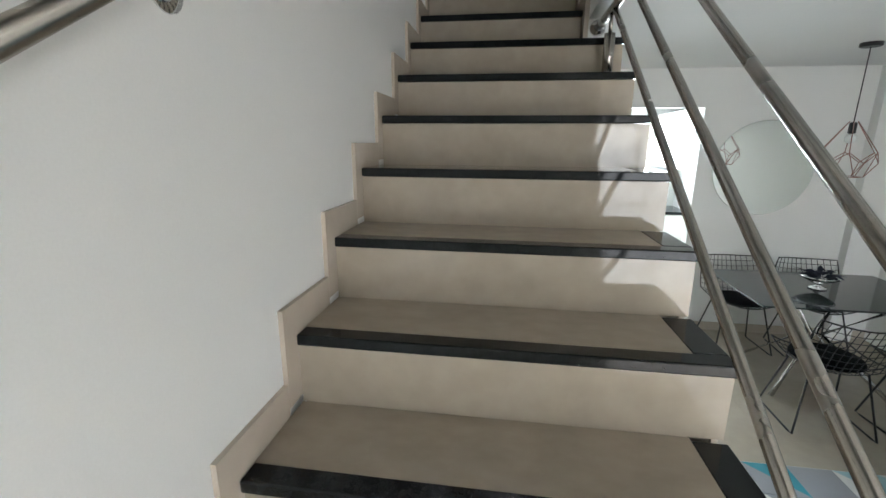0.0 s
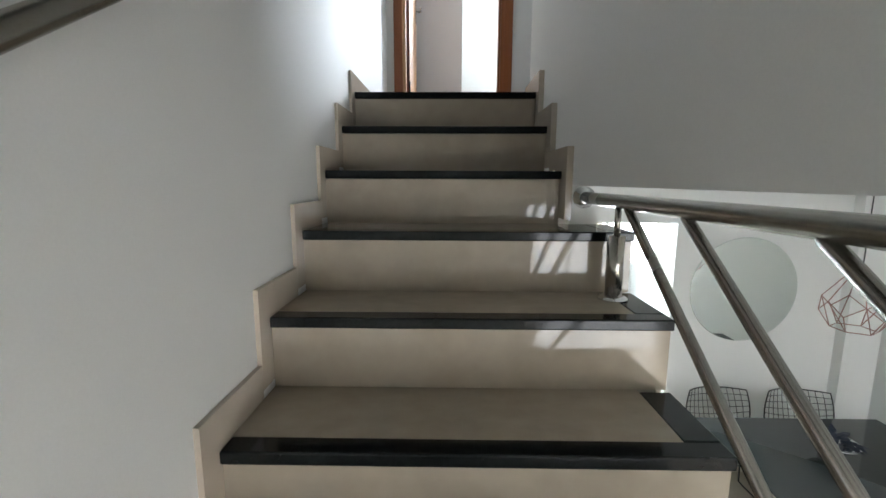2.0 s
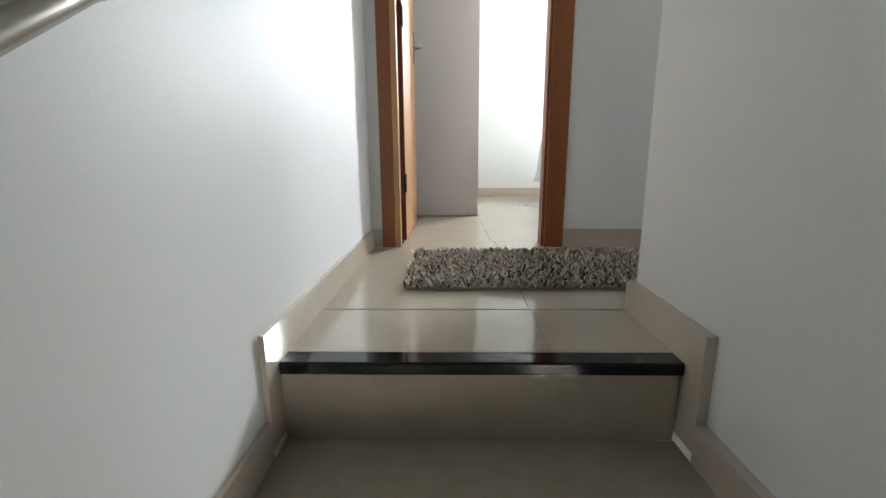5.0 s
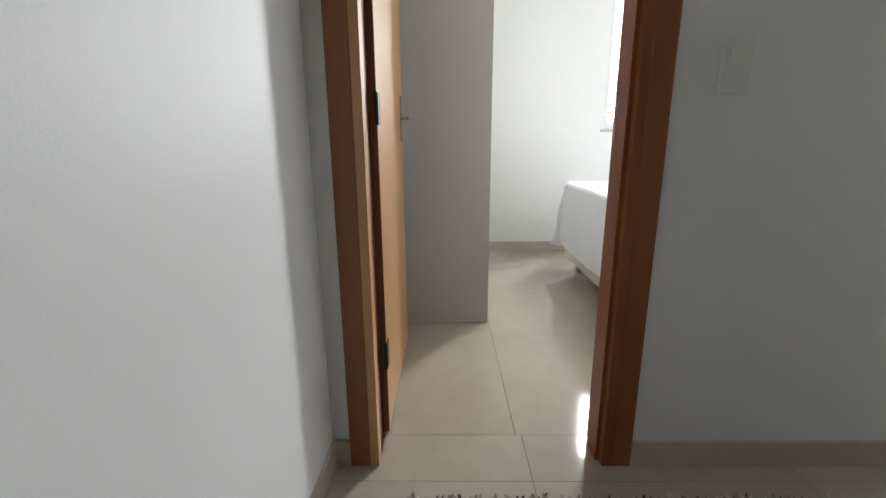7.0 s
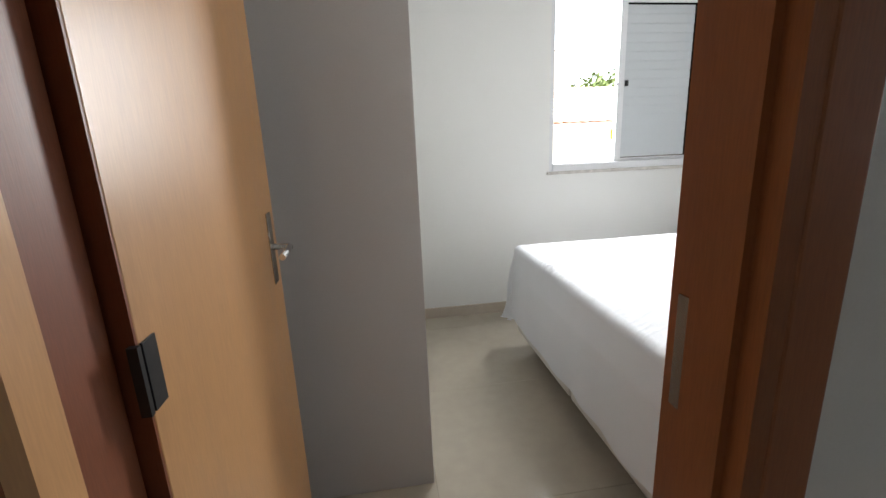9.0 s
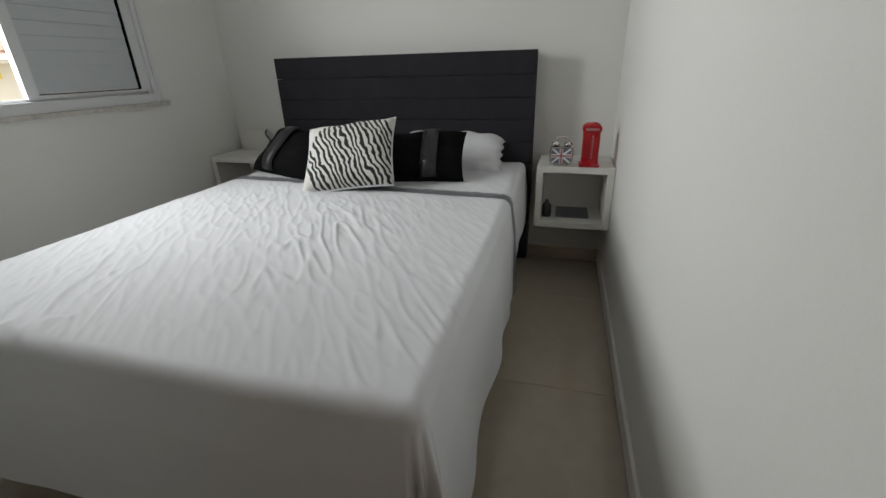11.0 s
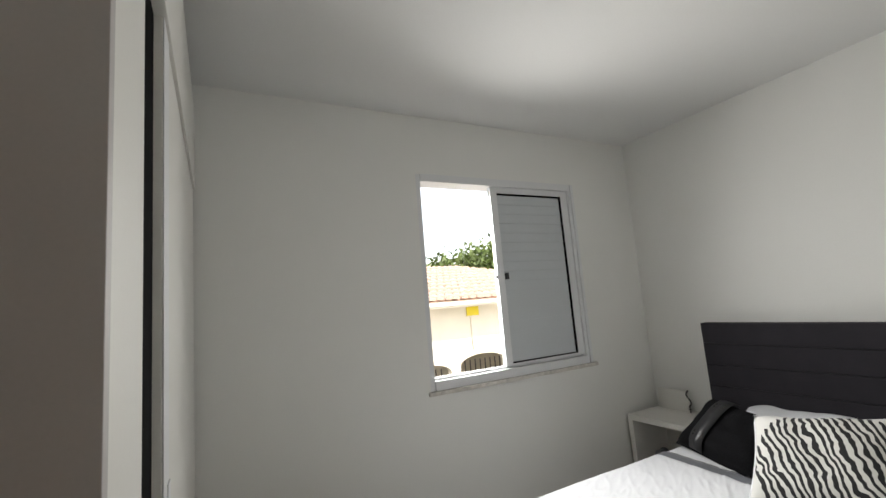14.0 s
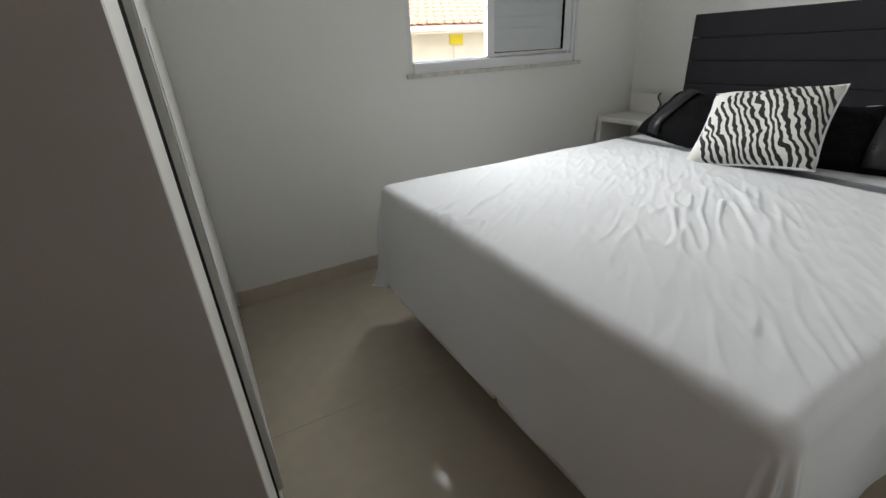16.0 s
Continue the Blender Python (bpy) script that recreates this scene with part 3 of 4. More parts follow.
def drape_point(xu, yu, over=0.0, hang=0.46, rnd=0.036):
    """A cloth point of the flat sheet at (xu, yu), laid over the mattress."""
    a, b = max(0.0, BX0 + rnd - xu), max(BY0 + rnd - yu, yu - (BY1 - rnd), 0.0)
    sb = -1 if yu < BY0 + rnd else 1
    s = math.hypot(a, b)
    cx, cy = max(xu, BX0 + rnd), min(max(yu, BY0 + rnd), BY1 - rnd)
    w = noise.noise(Vector((xu * 2.1, yu * 2.1, 0.3))) * 0.006
    u, v = xu * 0.83 + yu * 0.56, -xu * 0.56 + yu * 0.83
    m = 0.38 + 0.5 * max(0.0, noise.noise(Vector((xu * 1.6, yu * 1.6, 7.0))) + 0.2)
    w += m * 0.0046 * (0.5 - abs(noise.noise(Vector((u * 6.0, v * 34.0, 1.7))))) ** 3 * 8
    w += max(0.0, noise.noise(Vector((xu * 1.9, yu * 1.9, 3.0)))) * 0.007 * (0.5 - abs(noise.noise(Vector((u * 2.4, v * 12.0, 6.7))))) ** 4 * 16
    w += noise.noise(Vector((u * 9, v * 30, 4.4))) * 0.0016
    rag = max(0.0, noise.noise(Vector((xu * 2.3, yu * 2.3, 5.0))) + 0.08)
    w += rag * 0.012 * max(0.0, 1 - abs(noise.noise(Vector((u * 3.0, v * 19.0, 11.0)))) * 7)      # sparse sharp creases
    if s <= 1e-9:
        return Vector((cx, cy, BZ + w + over))
    dx, dy = -a / s, sb * b / s
    arc = rnd * math.pi / 2
    if s < arc:
        t = s / rnd
        return Vector((cx + dx * (rnd + over) * math.sin(t), cy + dy * (rnd + over) * math.sin(t), BZ - rnd + (rnd + over) * math.cos(t) + w * (1 - s / arc)))
    d = min(s - arc, hang * (1.0 + 0.08 * (min(a, b) > 0.02)))
    along = yu if a > b else xu
    fold = math.sin(along * 17 + 1.5 * math.sin(along * 5.3)) * 0.5 + noise.noise(Vector((along * 4.2, d * 1.5, 2.0)))
    corner = min(a, b) / max(s, 1e-6)
    amp = (d / 0.46) * (0.013 + 0.05 * corner)
    out = rnd + over + 0.012 * min(1.0, d / 0.12) + 0.045 * d + fold * amp + (0.05 * corner * math.sin(math.atan2(b, a) * 12) * d / 0.3)
    return Vector((cx + dx * out, cy + dy * out, BZ - rnd - d + noise.noise(Vector((along * 3, 0, 9))) * 0.02 * d / 0.46))


def cloth(x0, x1, y0, y1, nx, ny, over=0.0, hang=0.46, edge=0.0):
    bm = bmesh.new()
    grid = []
    for i in range(nx + 1):
        row = []
        for j in range(ny + 1):
            y = y0 + (y1 - y0) * j / ny
            sl = edge * (y - BY0) / (BY1 - BY0)
            x = x0 + sl + (x1 - x0) * i / nx if edge and x0 > 2 else x0 + (x1 + sl - x0) * i / nx
            row.append(bm.verts.new(drape_point(x, y, over, hang)))
        grid.append(row)
    for i in range(nx):
        for j in range(ny):
            bm.faces.new((grid[i][j], grid[i + 1][j], grid[i + 1][j + 1], grid[i][j + 1])).smooth = True
    bmesh.ops.recalc_face_normals(bm, faces=bm.faces)
    return bm


spread = thing("bedspread", "rumpled white cotton bedspread with a grey border hanging over the bed", "bedspread")
part("cover", cloth(BX0 - 0.50, 2.545, BY0 - 0.46, BY1 + 0.46, 300, 380, 0.006, 0.42, 0.16), SHEET, spread)
part("border", cloth(2.545, 2.605, BY0 - 0.46, BY1 + 0.46, 8, 150, 0.008, 0.42, 0.16), BORDER, spread, "grey satin border band")
part("border_seam", cloth(2.606, 2.614, BY0 - 0.46, BY1 + 0.46, 2, 150, 0.009, 0.42, 0.16), FAUX, spread, "dark stitched edge")
solid("fitted_sheet", cloth(2.40, BX1 + 0.0, BY0 - 0.33, BY1 + 0.33, 60, 130, 0.002, 0.28), SHEET, "creased white bottom sheet over the mattress", "sheet")


def cushion(w, h, t, wrinkle=0.01, seed=0.0, n=26, ruffle=0.0):
    """A stuffed cushion in the xz plane, thick along y, standing on z = 0."""
    bm = bmesh.new()
    sides = []
    for s in (-1, 1):
        grid = []
        for i in range(n + 1):
            row = []
            for j in range(n + 1):
                u, v = 2 * i / n - 1, 2 * j / n - 1
                puff = max(0.0, (1 - u ** 4) * (1 - v ** 4)) ** 0.55
                sx = u * w / 2 * (1 - 0.07 * (1 - v * v) * abs(u)) 
                sz = v * h / 2 * (1 - 0.07 * (1 - u * u) * abs(v))
                if ruffle:
                    e = max(abs(u), abs(v)) ** 10 * ruffle
                    sx += e * math.sin(v * 19 + seed) * 0.5
                    sz += e * math.sin(u * 17 + seed)
                k = noise.noise(Vector((u * 2.2 + seed, v * 2.2, s * 3.0))) * wrinkle * puff
                row.append(bm.verts.new((sx, s * (t / 2 * puff + k), sz + h / 2)))
            grid.append(row)
        for i in range(n):
            for j in range(n):
                f = (grid[i][j], grid[i + 1][j], grid[i + 1][j + 1], grid[i][j + 1])
                bm.faces.new(f if s < 0 else f[::-1]).smooth = True
    bmesh.ops.remove_doubles(bm, verts=bm.verts, dist=0.0005)
    bmesh.ops.recalc_face_normals(bm, faces=bm.faces)
    return bm


def place(ob, x, y, z, lean, turn=0.0, roll=0.0):
    """Stands a cushion facing -x, leaning back."""
    ob.matrix_basis = pose(x, y, z, 0, 0, -90 + turn) @ pose(0, 0, 0, -lean, 0, 0) @ pose(0, 0, 0, 0, roll, 0)
    return ob


place(solid("pillow", cushion(0.66, 0.38, 0.11, 0.04, 2.0, ruffle=0.018), SHEET, "white ruffled pillow leaning on the headboard", "pillow", group="bed pillows"), 3.08, 2.25, BZ - 0.035, 58, 2)
place(solid("pillow", cushion(0.66, 0.38, 0.11, 0.04, 5.0, ruffle=0.010), SHEET, "white pillow leaning on the headboard", "pillow", group="bed pillows"), 3.08, 2.94, BZ - 0.035, 58, -2)


def plush(y, turn, roll, z, strap_u):
    ob = thing("cushion", "black plush cushion with a studded leatherette strap", "cushion", "black cushions")
    part("cover", cushion(0.50, 0.33, 0.15, 0.02, y), FUR, ob)
    bm = bmesh.new()
    for i in range(13):
        v = -0.96 + 1.92 * i / 12
        puff = max(0.0, (1 - strap_u ** 4) * (1 - v ** 4)) ** 0.55
        yy, zz = -(0.075 * puff + 0.012), v * 0.165 + 0.165
        a, b = bm.verts.new((strap_u * 0.25 - 0.042, yy, zz)), bm.verts.new((strap_u * 0.25 + 0.042, yy, zz))
        if i:
            bm.faces.new((pa, pb, b, a)).smooth = True
        pa, pb = a, b
    ret = bmesh.ops.extrude_face_region(bm, geom=bm.faces[:])
    for v in ret["geom"]:
        if isinstance(v, bmesh.types.BMVert):
            v.co.y -= 0.004
    bmesh.ops.recalc_face_normals(bm, faces=bm.faces)
    strap = part("strap", bm, FAUX, ob, "glossy black leatherette strap")
    for v in (-0.62, -0.52, 0.5, 0.6):
        puff = max(0.0, (1 - strap_u ** 4) * (1 - v ** 4)) ** 0.55
        for du in (-0.026, 0.026):
            bm = bmesh.new()
            lathe(bm, [(0.006, 0.0), (0.006, -0.002), (0.002, -0.004)], (strap_u * 0.25 + du, -(0.075 * puff + 0.016), v * 0.165 + 0.165), 10, "y")
            part("stud", bm, IRON, strap)
    return place(ob, 2.80, y, z, 50, turn, roll)


plush(3.14, -13, 7, BZ + 0.0, -0.30)
plush(2.33, 4, -3, BZ + 0.0, 0.28)

# striped cushion: bands that wander like brush strokes, black on white
ZEB = bpy.data.materials.new("black_white_stripe_print")
ZEB.use_nodes = True
t = ZEB.node_tree
b = t.nodes["Principled BSDF"]
b.inputs["Roughness"].default_value = 0.85
tc = t.nodes.new("ShaderNodeTexCoord")
mp = t.nodes.new("ShaderNodeMapping")
mp.inputs["Rotation"].default_value = (0, radians(24), 0)
wv = t.nodes.new("ShaderNodeTexWave")
wv.wave_type, wv.bands_direction = "BANDS", "X"
wv.inputs["Scale"].default_value, wv.inputs["Distortion"].default_value = 12.5, 9.0
wv.inputs["Detail"].default_value, wv.inputs["Detail Scale"].default_value = 2.0, 0.9
rp = t.nodes.new("ShaderNodeValToRGB")
rp.color_ramp.elements[0].position, rp.color_ramp.elements[1].position = 0.46, 0.54
rp.color_ramp.elements[0].color, rp.color_ramp.elements[1].color = (0.012, 0.012, 0.013, 1), (0.66, 0.65, 0.62, 1)
t.links.new(tc.outputs["Object"], mp.inputs["Vector"])
t.links.new(mp.outputs["Vector"], wv.inputs["Vector"])
# the print leaves a plain white margin of uneven width
sp = t.nodes.new("ShaderNodeVectorMath")
sp.operation = "DISTANCE"
sp.inputs[1].default_value = (0.045, -0.06, 0.17)
edge = t.nodes.new("ShaderNodeMapRange")
edge.inputs["From Min"].default_value, edge.inputs["From Max"].default_value = 0.245, 0.262
edge.inputs["To Max"].default_value = 0.8
t.links.new(tc.outputs["Object"], sp.inputs[0])
t.links.new(sp.outputs["Value"], edge.inputs["Value"])
plus = t.nodes.new("ShaderNodeMath")
t.links.new(wv.outputs["Fac"], plus.inputs[0])
t.links.new(edge.outputs["Result"], plus.inputs[1])
t.links.new(plus.outputs[0], rp.inputs["Fac"])
t.links.new(rp.outputs["Color"], b.inputs["Base Color"])
zeb = thing("striped_cushion", "white cushion printed with wandering black stripes", "cushion")
part("cover", cushion(0.47, 0.41, 0.14, 0.015, 9.0), ZEB, zeb)
bm = bmesh.new()
ring = []
for i in range(64):
    a = i * math.tau / 64
    c, s = math.cos(a), math.sin(a)
    k = 1 / max(abs(c), abs(s))
    u, v = c * k, s * k
    ring.append((u * 0.235 * (1 - 0.07 * (1 - v * v) * abs(u)), 0.0, v * 0.205 * (1 - 0.07 * (1 - u * u) * abs(v)) + 0.205))
tube(bm, ring + ring[:1], 0.005, 8, False)
part("piping", bm, SHEET, zeb, "white piped edge")
place(zeb, 2.555, 2.60, BZ + 0.012, 47, 2, -10)

# ---- nightstands ----
def nightstand(y0, y1, label):
    ob = thing("nightstand", label, "nightstand", "nightstands beside the bed")
    x0, x1, z0, z1, t = 3.165, 3.508, 0.340, 0.695, 0.035
    part("top", boxes((x0, x1, y0, y1, z1 - t, z1), bevel=0.002), WHITE_MDF, ob)
    part("bottom", boxes((x0, x1, y0, y1, z0, z0 + t), bevel=0.002), WHITE_MDF, ob)
    part("side", boxes((x0, x1, y0, y0 + t, z0 + t, z1 - t), bevel=0.001), WHITE_MDF, ob)
    part("side", boxes((x0, x1, y1 - t, y1, z0 + t, z1 - t), bevel=0.001), WHITE_MDF, ob)
    part("back", boxes((x1 - 0.015, x1 - 0.001, y0 + t, y1 - t, z0 + t, z1 - t)), WHITE_MDF, ob)
    return ob


nightstand(1.324, 1.737, "white open wall-hung nightstand in the corner")
nightstand(3.50, 3.925, "white open wall-hung nightstand below the window")

# model telephone box
tb = thing("telephone_box_model", "red enamelled model telephone box on the nightstand", "ornament")
TX, TY, TZ = 3.225, 1.462, 0.695
part("body", boxes((TX - 0.038, TX + 0.038, TY - 0.038, TY + 0.038, TZ + 0.012, TZ + 0.178), bevel=0.003), RED, tb)
part("plinth", boxes((TX - 0.047, TX + 0.047, TY - 0.047, TY + 0.047, TZ + 0.001, TZ + 0.013), bevel=0.002), RED, tb)
part("cornice", boxes((TX - 0.043, TX + 0.043, TY - 0.043, TY + 0.043, TZ + 0.178, TZ + 0.200), bevel=0.003), RED, tb)
bm = bmesh.new()
lathe(bm, [(0.056, 0.0), (0.048, 0.010), (0.030, 0.017), (0.008, 0.020)], (TX, TY, TZ + 0.2), 4)
bmesh.ops.rotate(bm, verts=bm.verts, cent=(TX, TY, TZ), matrix=Matrix.Rotation(radians(45), 3, "Z"))
part("roof", bm, RED, tb)
part("sign_panel", boxes((TX - 0.045, TX - 0.043, TY - 0.030, TY + 0.030, TZ + 0.183, TZ + 0.195)), PINK, tb, "pale lettering panel")
for i in range(3):
    part("window_bar", boxes((TX - 0.041, TX - 0.038, TY - 0.026 + i * 0.025, TY - 0.023 + i * 0.025, TZ + 0.03, TZ + 0.170)), RED, tb)
for i in range(7):
    part("glazing", boxes((TX - 0.0395, TX - 0.038, TY - 0.010, TY - 0.002, TZ + 0.045 + i * 0.017, TZ + 0.057 + i * 0.017)), PINK, tb, "pale glazing")

tb.scale, tb.location = (1.14, 1.14, 1.06), (TX * -0.14, TY * -0.14, TZ * -0.06)

# alarm clock
ck = thing("alarm_clock", "small chrome twin-bell alarm clock with a faded flag face", "clock")
CX, CY, CZ = 3.205, 1.612, 0.695
part("case", boxes((CX - 0.018, CX + 0.022, CY - 0.055, CY + 0.055, CZ + 0.006, CZ + 0.098), bevel=0.016), CHROME, ck)
part("face", boxes((CX - 0.021, CX - 0.0185, CY - 0.048, CY + 0.048, CZ + 0.014, CZ + 0.090)), INK, ck, "grey flag-printed face")
for w, mat, off in ((0.016, SHEET, 0.0), (0.009, PINK, 0.0015)):
    bm = boxes((CX - 0.023 - off, CX - 0.0212, CY - 0.048, CY + 0.048, CZ + 0.052 - w / 2, CZ + 0.052 + w / 2), (CX - 0.023 - off, CX - 0.0212, CY - w / 2, CY + w / 2, CZ + 0.014, CZ + 0.090))
    part("cross_band", bm, mat, ck)
for a in (38, -38):
    bm = bmesh.new()
    box(bm, -0.0010, 0.0006, -0.055, 0.055, -0.004, 0.004, Matrix.Translation((CX - 0.0218, CY, CZ + 0.052)) @ Matrix.Rotation(radians(a), 4, "X"))
    part("diagonal_band", bm, SHEET, ck)
for dy in (-0.03, 0.03):
    bm = bmesh.new()
    lathe(bm, [(0.020, 0.0), (0.019, 0.008), (0.012, 0.016), (0.003, 0.019)], (CX, CY + dy, CZ + 0.102), 16)
    part("bell", bm, CHROME, ck)
    bm = bmesh.new()
    lathe(bm, [(0.004, 0.0), (0.004, 0.010)], (CX, CY + dy, CZ + 0.0), 8)
    part("foot", bm, CHROME, ck)
bm = bmesh.new()
tube(bm, [(CX, CY - 0.036, CZ + 0.118), (CX, CY - 0.034, CZ + 0.135), (CX, CY - 0.02, CZ + 0.142), (CX, CY + 0.02, CZ + 0.142), (CX, CY + 0.034, CZ + 0.135), (CX, CY + 0.036, CZ + 0.118)], 0.0025, 8)
part("carry_handle", bm, CHROME, ck)

ck.scale, ck.location = (1.12, 1.12, 1.12), (CX * -0.12, CY * -0.12, CZ * -0.12)

# inside the nightstands
solid("magazine", boxes((3.25, 3.44, 1.43, 1.62, 0.376, 0.386), bevel=0.001), INK, "dark glossy magazine lying in the nightstand", "magazine")
bm = bmesh.new()
lathe(bm, [(0.026, 0.0), (0.028, 0.02), (0.026, 0.07), (0.012, 0.085), (0.012, 0.10)], (3.27, 1.672, 0.376), 16)
solid("bottle", bm, BLACK, "small black bottle in the nightstand", "bottle")
random.seed(11)
bm = bmesh.new()
for i in range(7):
    c = Vector((3.30 + random.uniform(-0.04, 0.05), 3.72 + random.uniform(-0.10, 0.10), 0.378 + random.uniform(0.02, 0.05)))
    m4 = Matrix.Translation(c) @ Matrix.Diagonal((random.uniform(0.02, 0.035), random.uniform(0.02, 0.05), random.uniform(0.02, 0.04), 1))
    bmesh.ops.create_icosphere(bm, subdivisions=2, radius=1, matrix=m4)
low = min(v.co.z for v in bm.verts)
for v in bm.verts:
    v.co.z += 0.376 - low
solid("trinkets", bm, [INK], "small heap of grey trinkets in the nightstand", "trinkets", "stuff")
solid("picture_card", boxes((3.455, 3.462, 3.66, 3.885, 0.696, 0.835), bevel=0.001), WHITE_MDF, "plain white card standing on the nightstand", "card")
rs = bmesh.new()
for i in range(14):
    bmesh.ops.create_icosphere(rs, subdivisions=1, radius=0.006, matrix=Matrix.Translation((3.449, 3.655 + 0.014 * math.sin(i * 0.5), 0.838 - i * 0.008)))
box(rs, 3.447, 3.451, 3.652, 3.657, 0.696, 0.735)
box(rs, 3.447, 3.451, 3.643, 3.666, 0.717, 0.722)
solid("rosary", rs, BLACK, "dark bead rosary hanging over the card", "rosary")

# blank plates high on the wall
for x0, x1, z0, z1 in ((1.365, 1.462, 1.762, 1.895), (1.650, 1.745, 2.055, 2.19)):
    p = thing("outlet_plate", "white wall plate with a cable gland", "outlet", "wall plates")
    part("plate", boxes((x0, x1, Y_DOOR1 + 0.001, Y_DOOR1 + 0.012, z0, z1), bevel=0.004), WHITE_MDF, p)
    part("inner_plate", boxes((x0 + 0.03, x0 + 0.062, Y_DOOR1 + 0.012, Y_DOOR1 + 0.015, (z0 + z1) / 2 - 0.02, (z0 + z1) / 2 + 0.02), bevel=0.001), WHITE_MDF, p)
    bm = bmesh.new()
    lathe(bm, [(0.009, 0.0), (0.009, 0.006), (0.006, 0.010)], (x0 + 0.046, Y_DOOR1 + 0.015, (z0 + z1) / 2), 12, "y")
    part("gland", bm, STEEL, p)

# ceiling lamp
cl = thing("ceiling_lamp", "round frosted glass ceiling lamp, switched off", "ceiling lamp")
bm = bmesh.new()
lathe(bm, [(0.10, 0.0), (0.10, -0.02), (0.085, -0.028)], (1.63, 2.66, CEILING), 28)
part("base", bm, WHITE_MDF, cl)
bm = bmesh.new()
lathe(bm, [(0.165, -0.028), (0.170, -0.036), (0.150, -0.070), (0.10, -0.098), (0.04, -0.108), (0.005, -0.110)], (1.63, 2.66, CEILING), 32)
part("shade", bm, FROST, cl, "greenish frosted glass dish")
for a in (0.4, 2.5, 4.6):
    bm = bmesh.new()
    tube(bm, [(1.63 + 0.16 * math.cos(a), 2.66 + 0.16 * math.sin(a), CEILING - 0.02), (1.63 + 0.178 * math.cos(a), 2.66 + 0.178 * math.sin(a), CEILING - 0.032), (1.63 + 0.166 * math.cos(a), 2.66 + 0.166 * math.sin(a), CEILING - 0.046)], 0.006, 8)
    part("clip", bm, CHROME, cl)

# ---- dining room ----
TBL = (2.25, 3.55, -0.10, 0.80)
TZ1 = GROUND + 0.75
table = thing("dining_table", "smoked glass dining table on crossed steel legs", "table")
part("tabletop", boxes((TBL[0], TBL[1], TBL[2], TBL[3], TZ1 - 0.012, TZ1), bevel=0.003), SMOKE, table)
mx, my = (TBL[0] + TBL[1]) / 2, (TBL[2] + TBL[3]) / 2
for sx, sy in ((1, 1), (1, -1), (-1, 1), (-1, -1)):
    bm = bmesh.new()
    tube(bm, [(mx + sx * 0.40, my + sy * 0.30, GROUND + 0.001), (mx + sx * 0.03, my + sy * 0.03, GROUND + 0.40), (mx + sx * 0.36, my + sy * 0.26, TZ1 - 0.014)], 0.018, 12)
    part("leg", bm, CHROME, table)


def wire_chair(x, y, turn):
    ob = thing("wire_chair", "black wire-mesh dining chair with a dark seat pad", "chair", "chairs round the table")
    def shell(u, v):
        """u across, v from the seat's front to the top of the back."""
        w = 0.25 - 0.05 * abs(v - 0.5)
        if v < 0.5:
            return Vector((u * w, -0.22 + v * 0.80, 0.44 + 0.06 * u * u - 0.03 * math.sin(v * math.tau)))
        k = (v - 0.5) * 2
        top = 1 - 0.12 * u * u
        return Vector((u * (w + 0.02 * math.sin(k * 3.0)), 0.18 + 0.14 * k - 0.10 * u * u * k, 0.44 + 0.06 * u * u + 0.34 * k * top))
    bm = bmesh.new()
    tube(bm, [shell(-1, j / 12) for j in range(13)] + [shell(i / 5 - 1, 1.0) for i in range(1, 11)] + [shell(1, 1 - j / 12) for j in range(1, 13)]
         + [shell(1 - i / 5, 0.0) for i in range(1, 11)], 0.005, 6)
    rim = part("shell_rim", bm, BLACK, ob, "black wire mesh shell")
    for i in range(1, 12):
        bm = bmesh.new()
        tube(bm, [shell(i / 6 - 1, j / 12) for j in range(13)], 0.0026, 5)
        part("wire", bm, BLACK, rim)
    for j in range(1, 14):
        bm = bmesh.new()
        tube(bm, [shell(i / 5 - 1, j / 14) for i in range(11)], 0.0026, 5)
        part("wire", bm, BLACK, rim)
    bm = bmesh.new()
    lathe(bm, [(0.17, 0.0), (0.20, 0.012), (0.19, 0.03), (0.02, 0.034)], (0, -0.02, 0.445), 24)
    part("seat_pad", bm, FUR, ob, "dark seat pad")
    for s in (-1, 1):
        bm = bmesh.new()
        tube(bm, [(s * 0.16, -0.10, 0.425), (s * 0.235, -0.20, 0.012), (s * 0.235, -0.16, 0.008), (s * 0.235, 0.16, 0.008), (s * 0.235, 0.20, 0.012), (s * 0.16, 0.12, 0.425)], 0.0065, 8)
        part("leg_frame", bm, BLACK, ob)
    bm = bmesh.new()
    tube(bm, [(-0.16, 0.0, 0.424), (0.16, 0.0, 0.424)], 0.006, 8)
    part("cross_bar", bm, BLACK, ob)
    ob.matrix_basis = pose(x, y, GROUND, 0, 0, turn)
    return ob


chair = wire_chair(2.62, 0.90, 2)
copy_thing(chair, pose(3.22, 0.88, GROUND, 0, 0, -4))
copy_thing(chair, pose(2.62, -0.22, GROUND, 0, 0, 178))
copy_thing(chair, pose(3.22, -0.26, GROUND, 0, 0, 184))

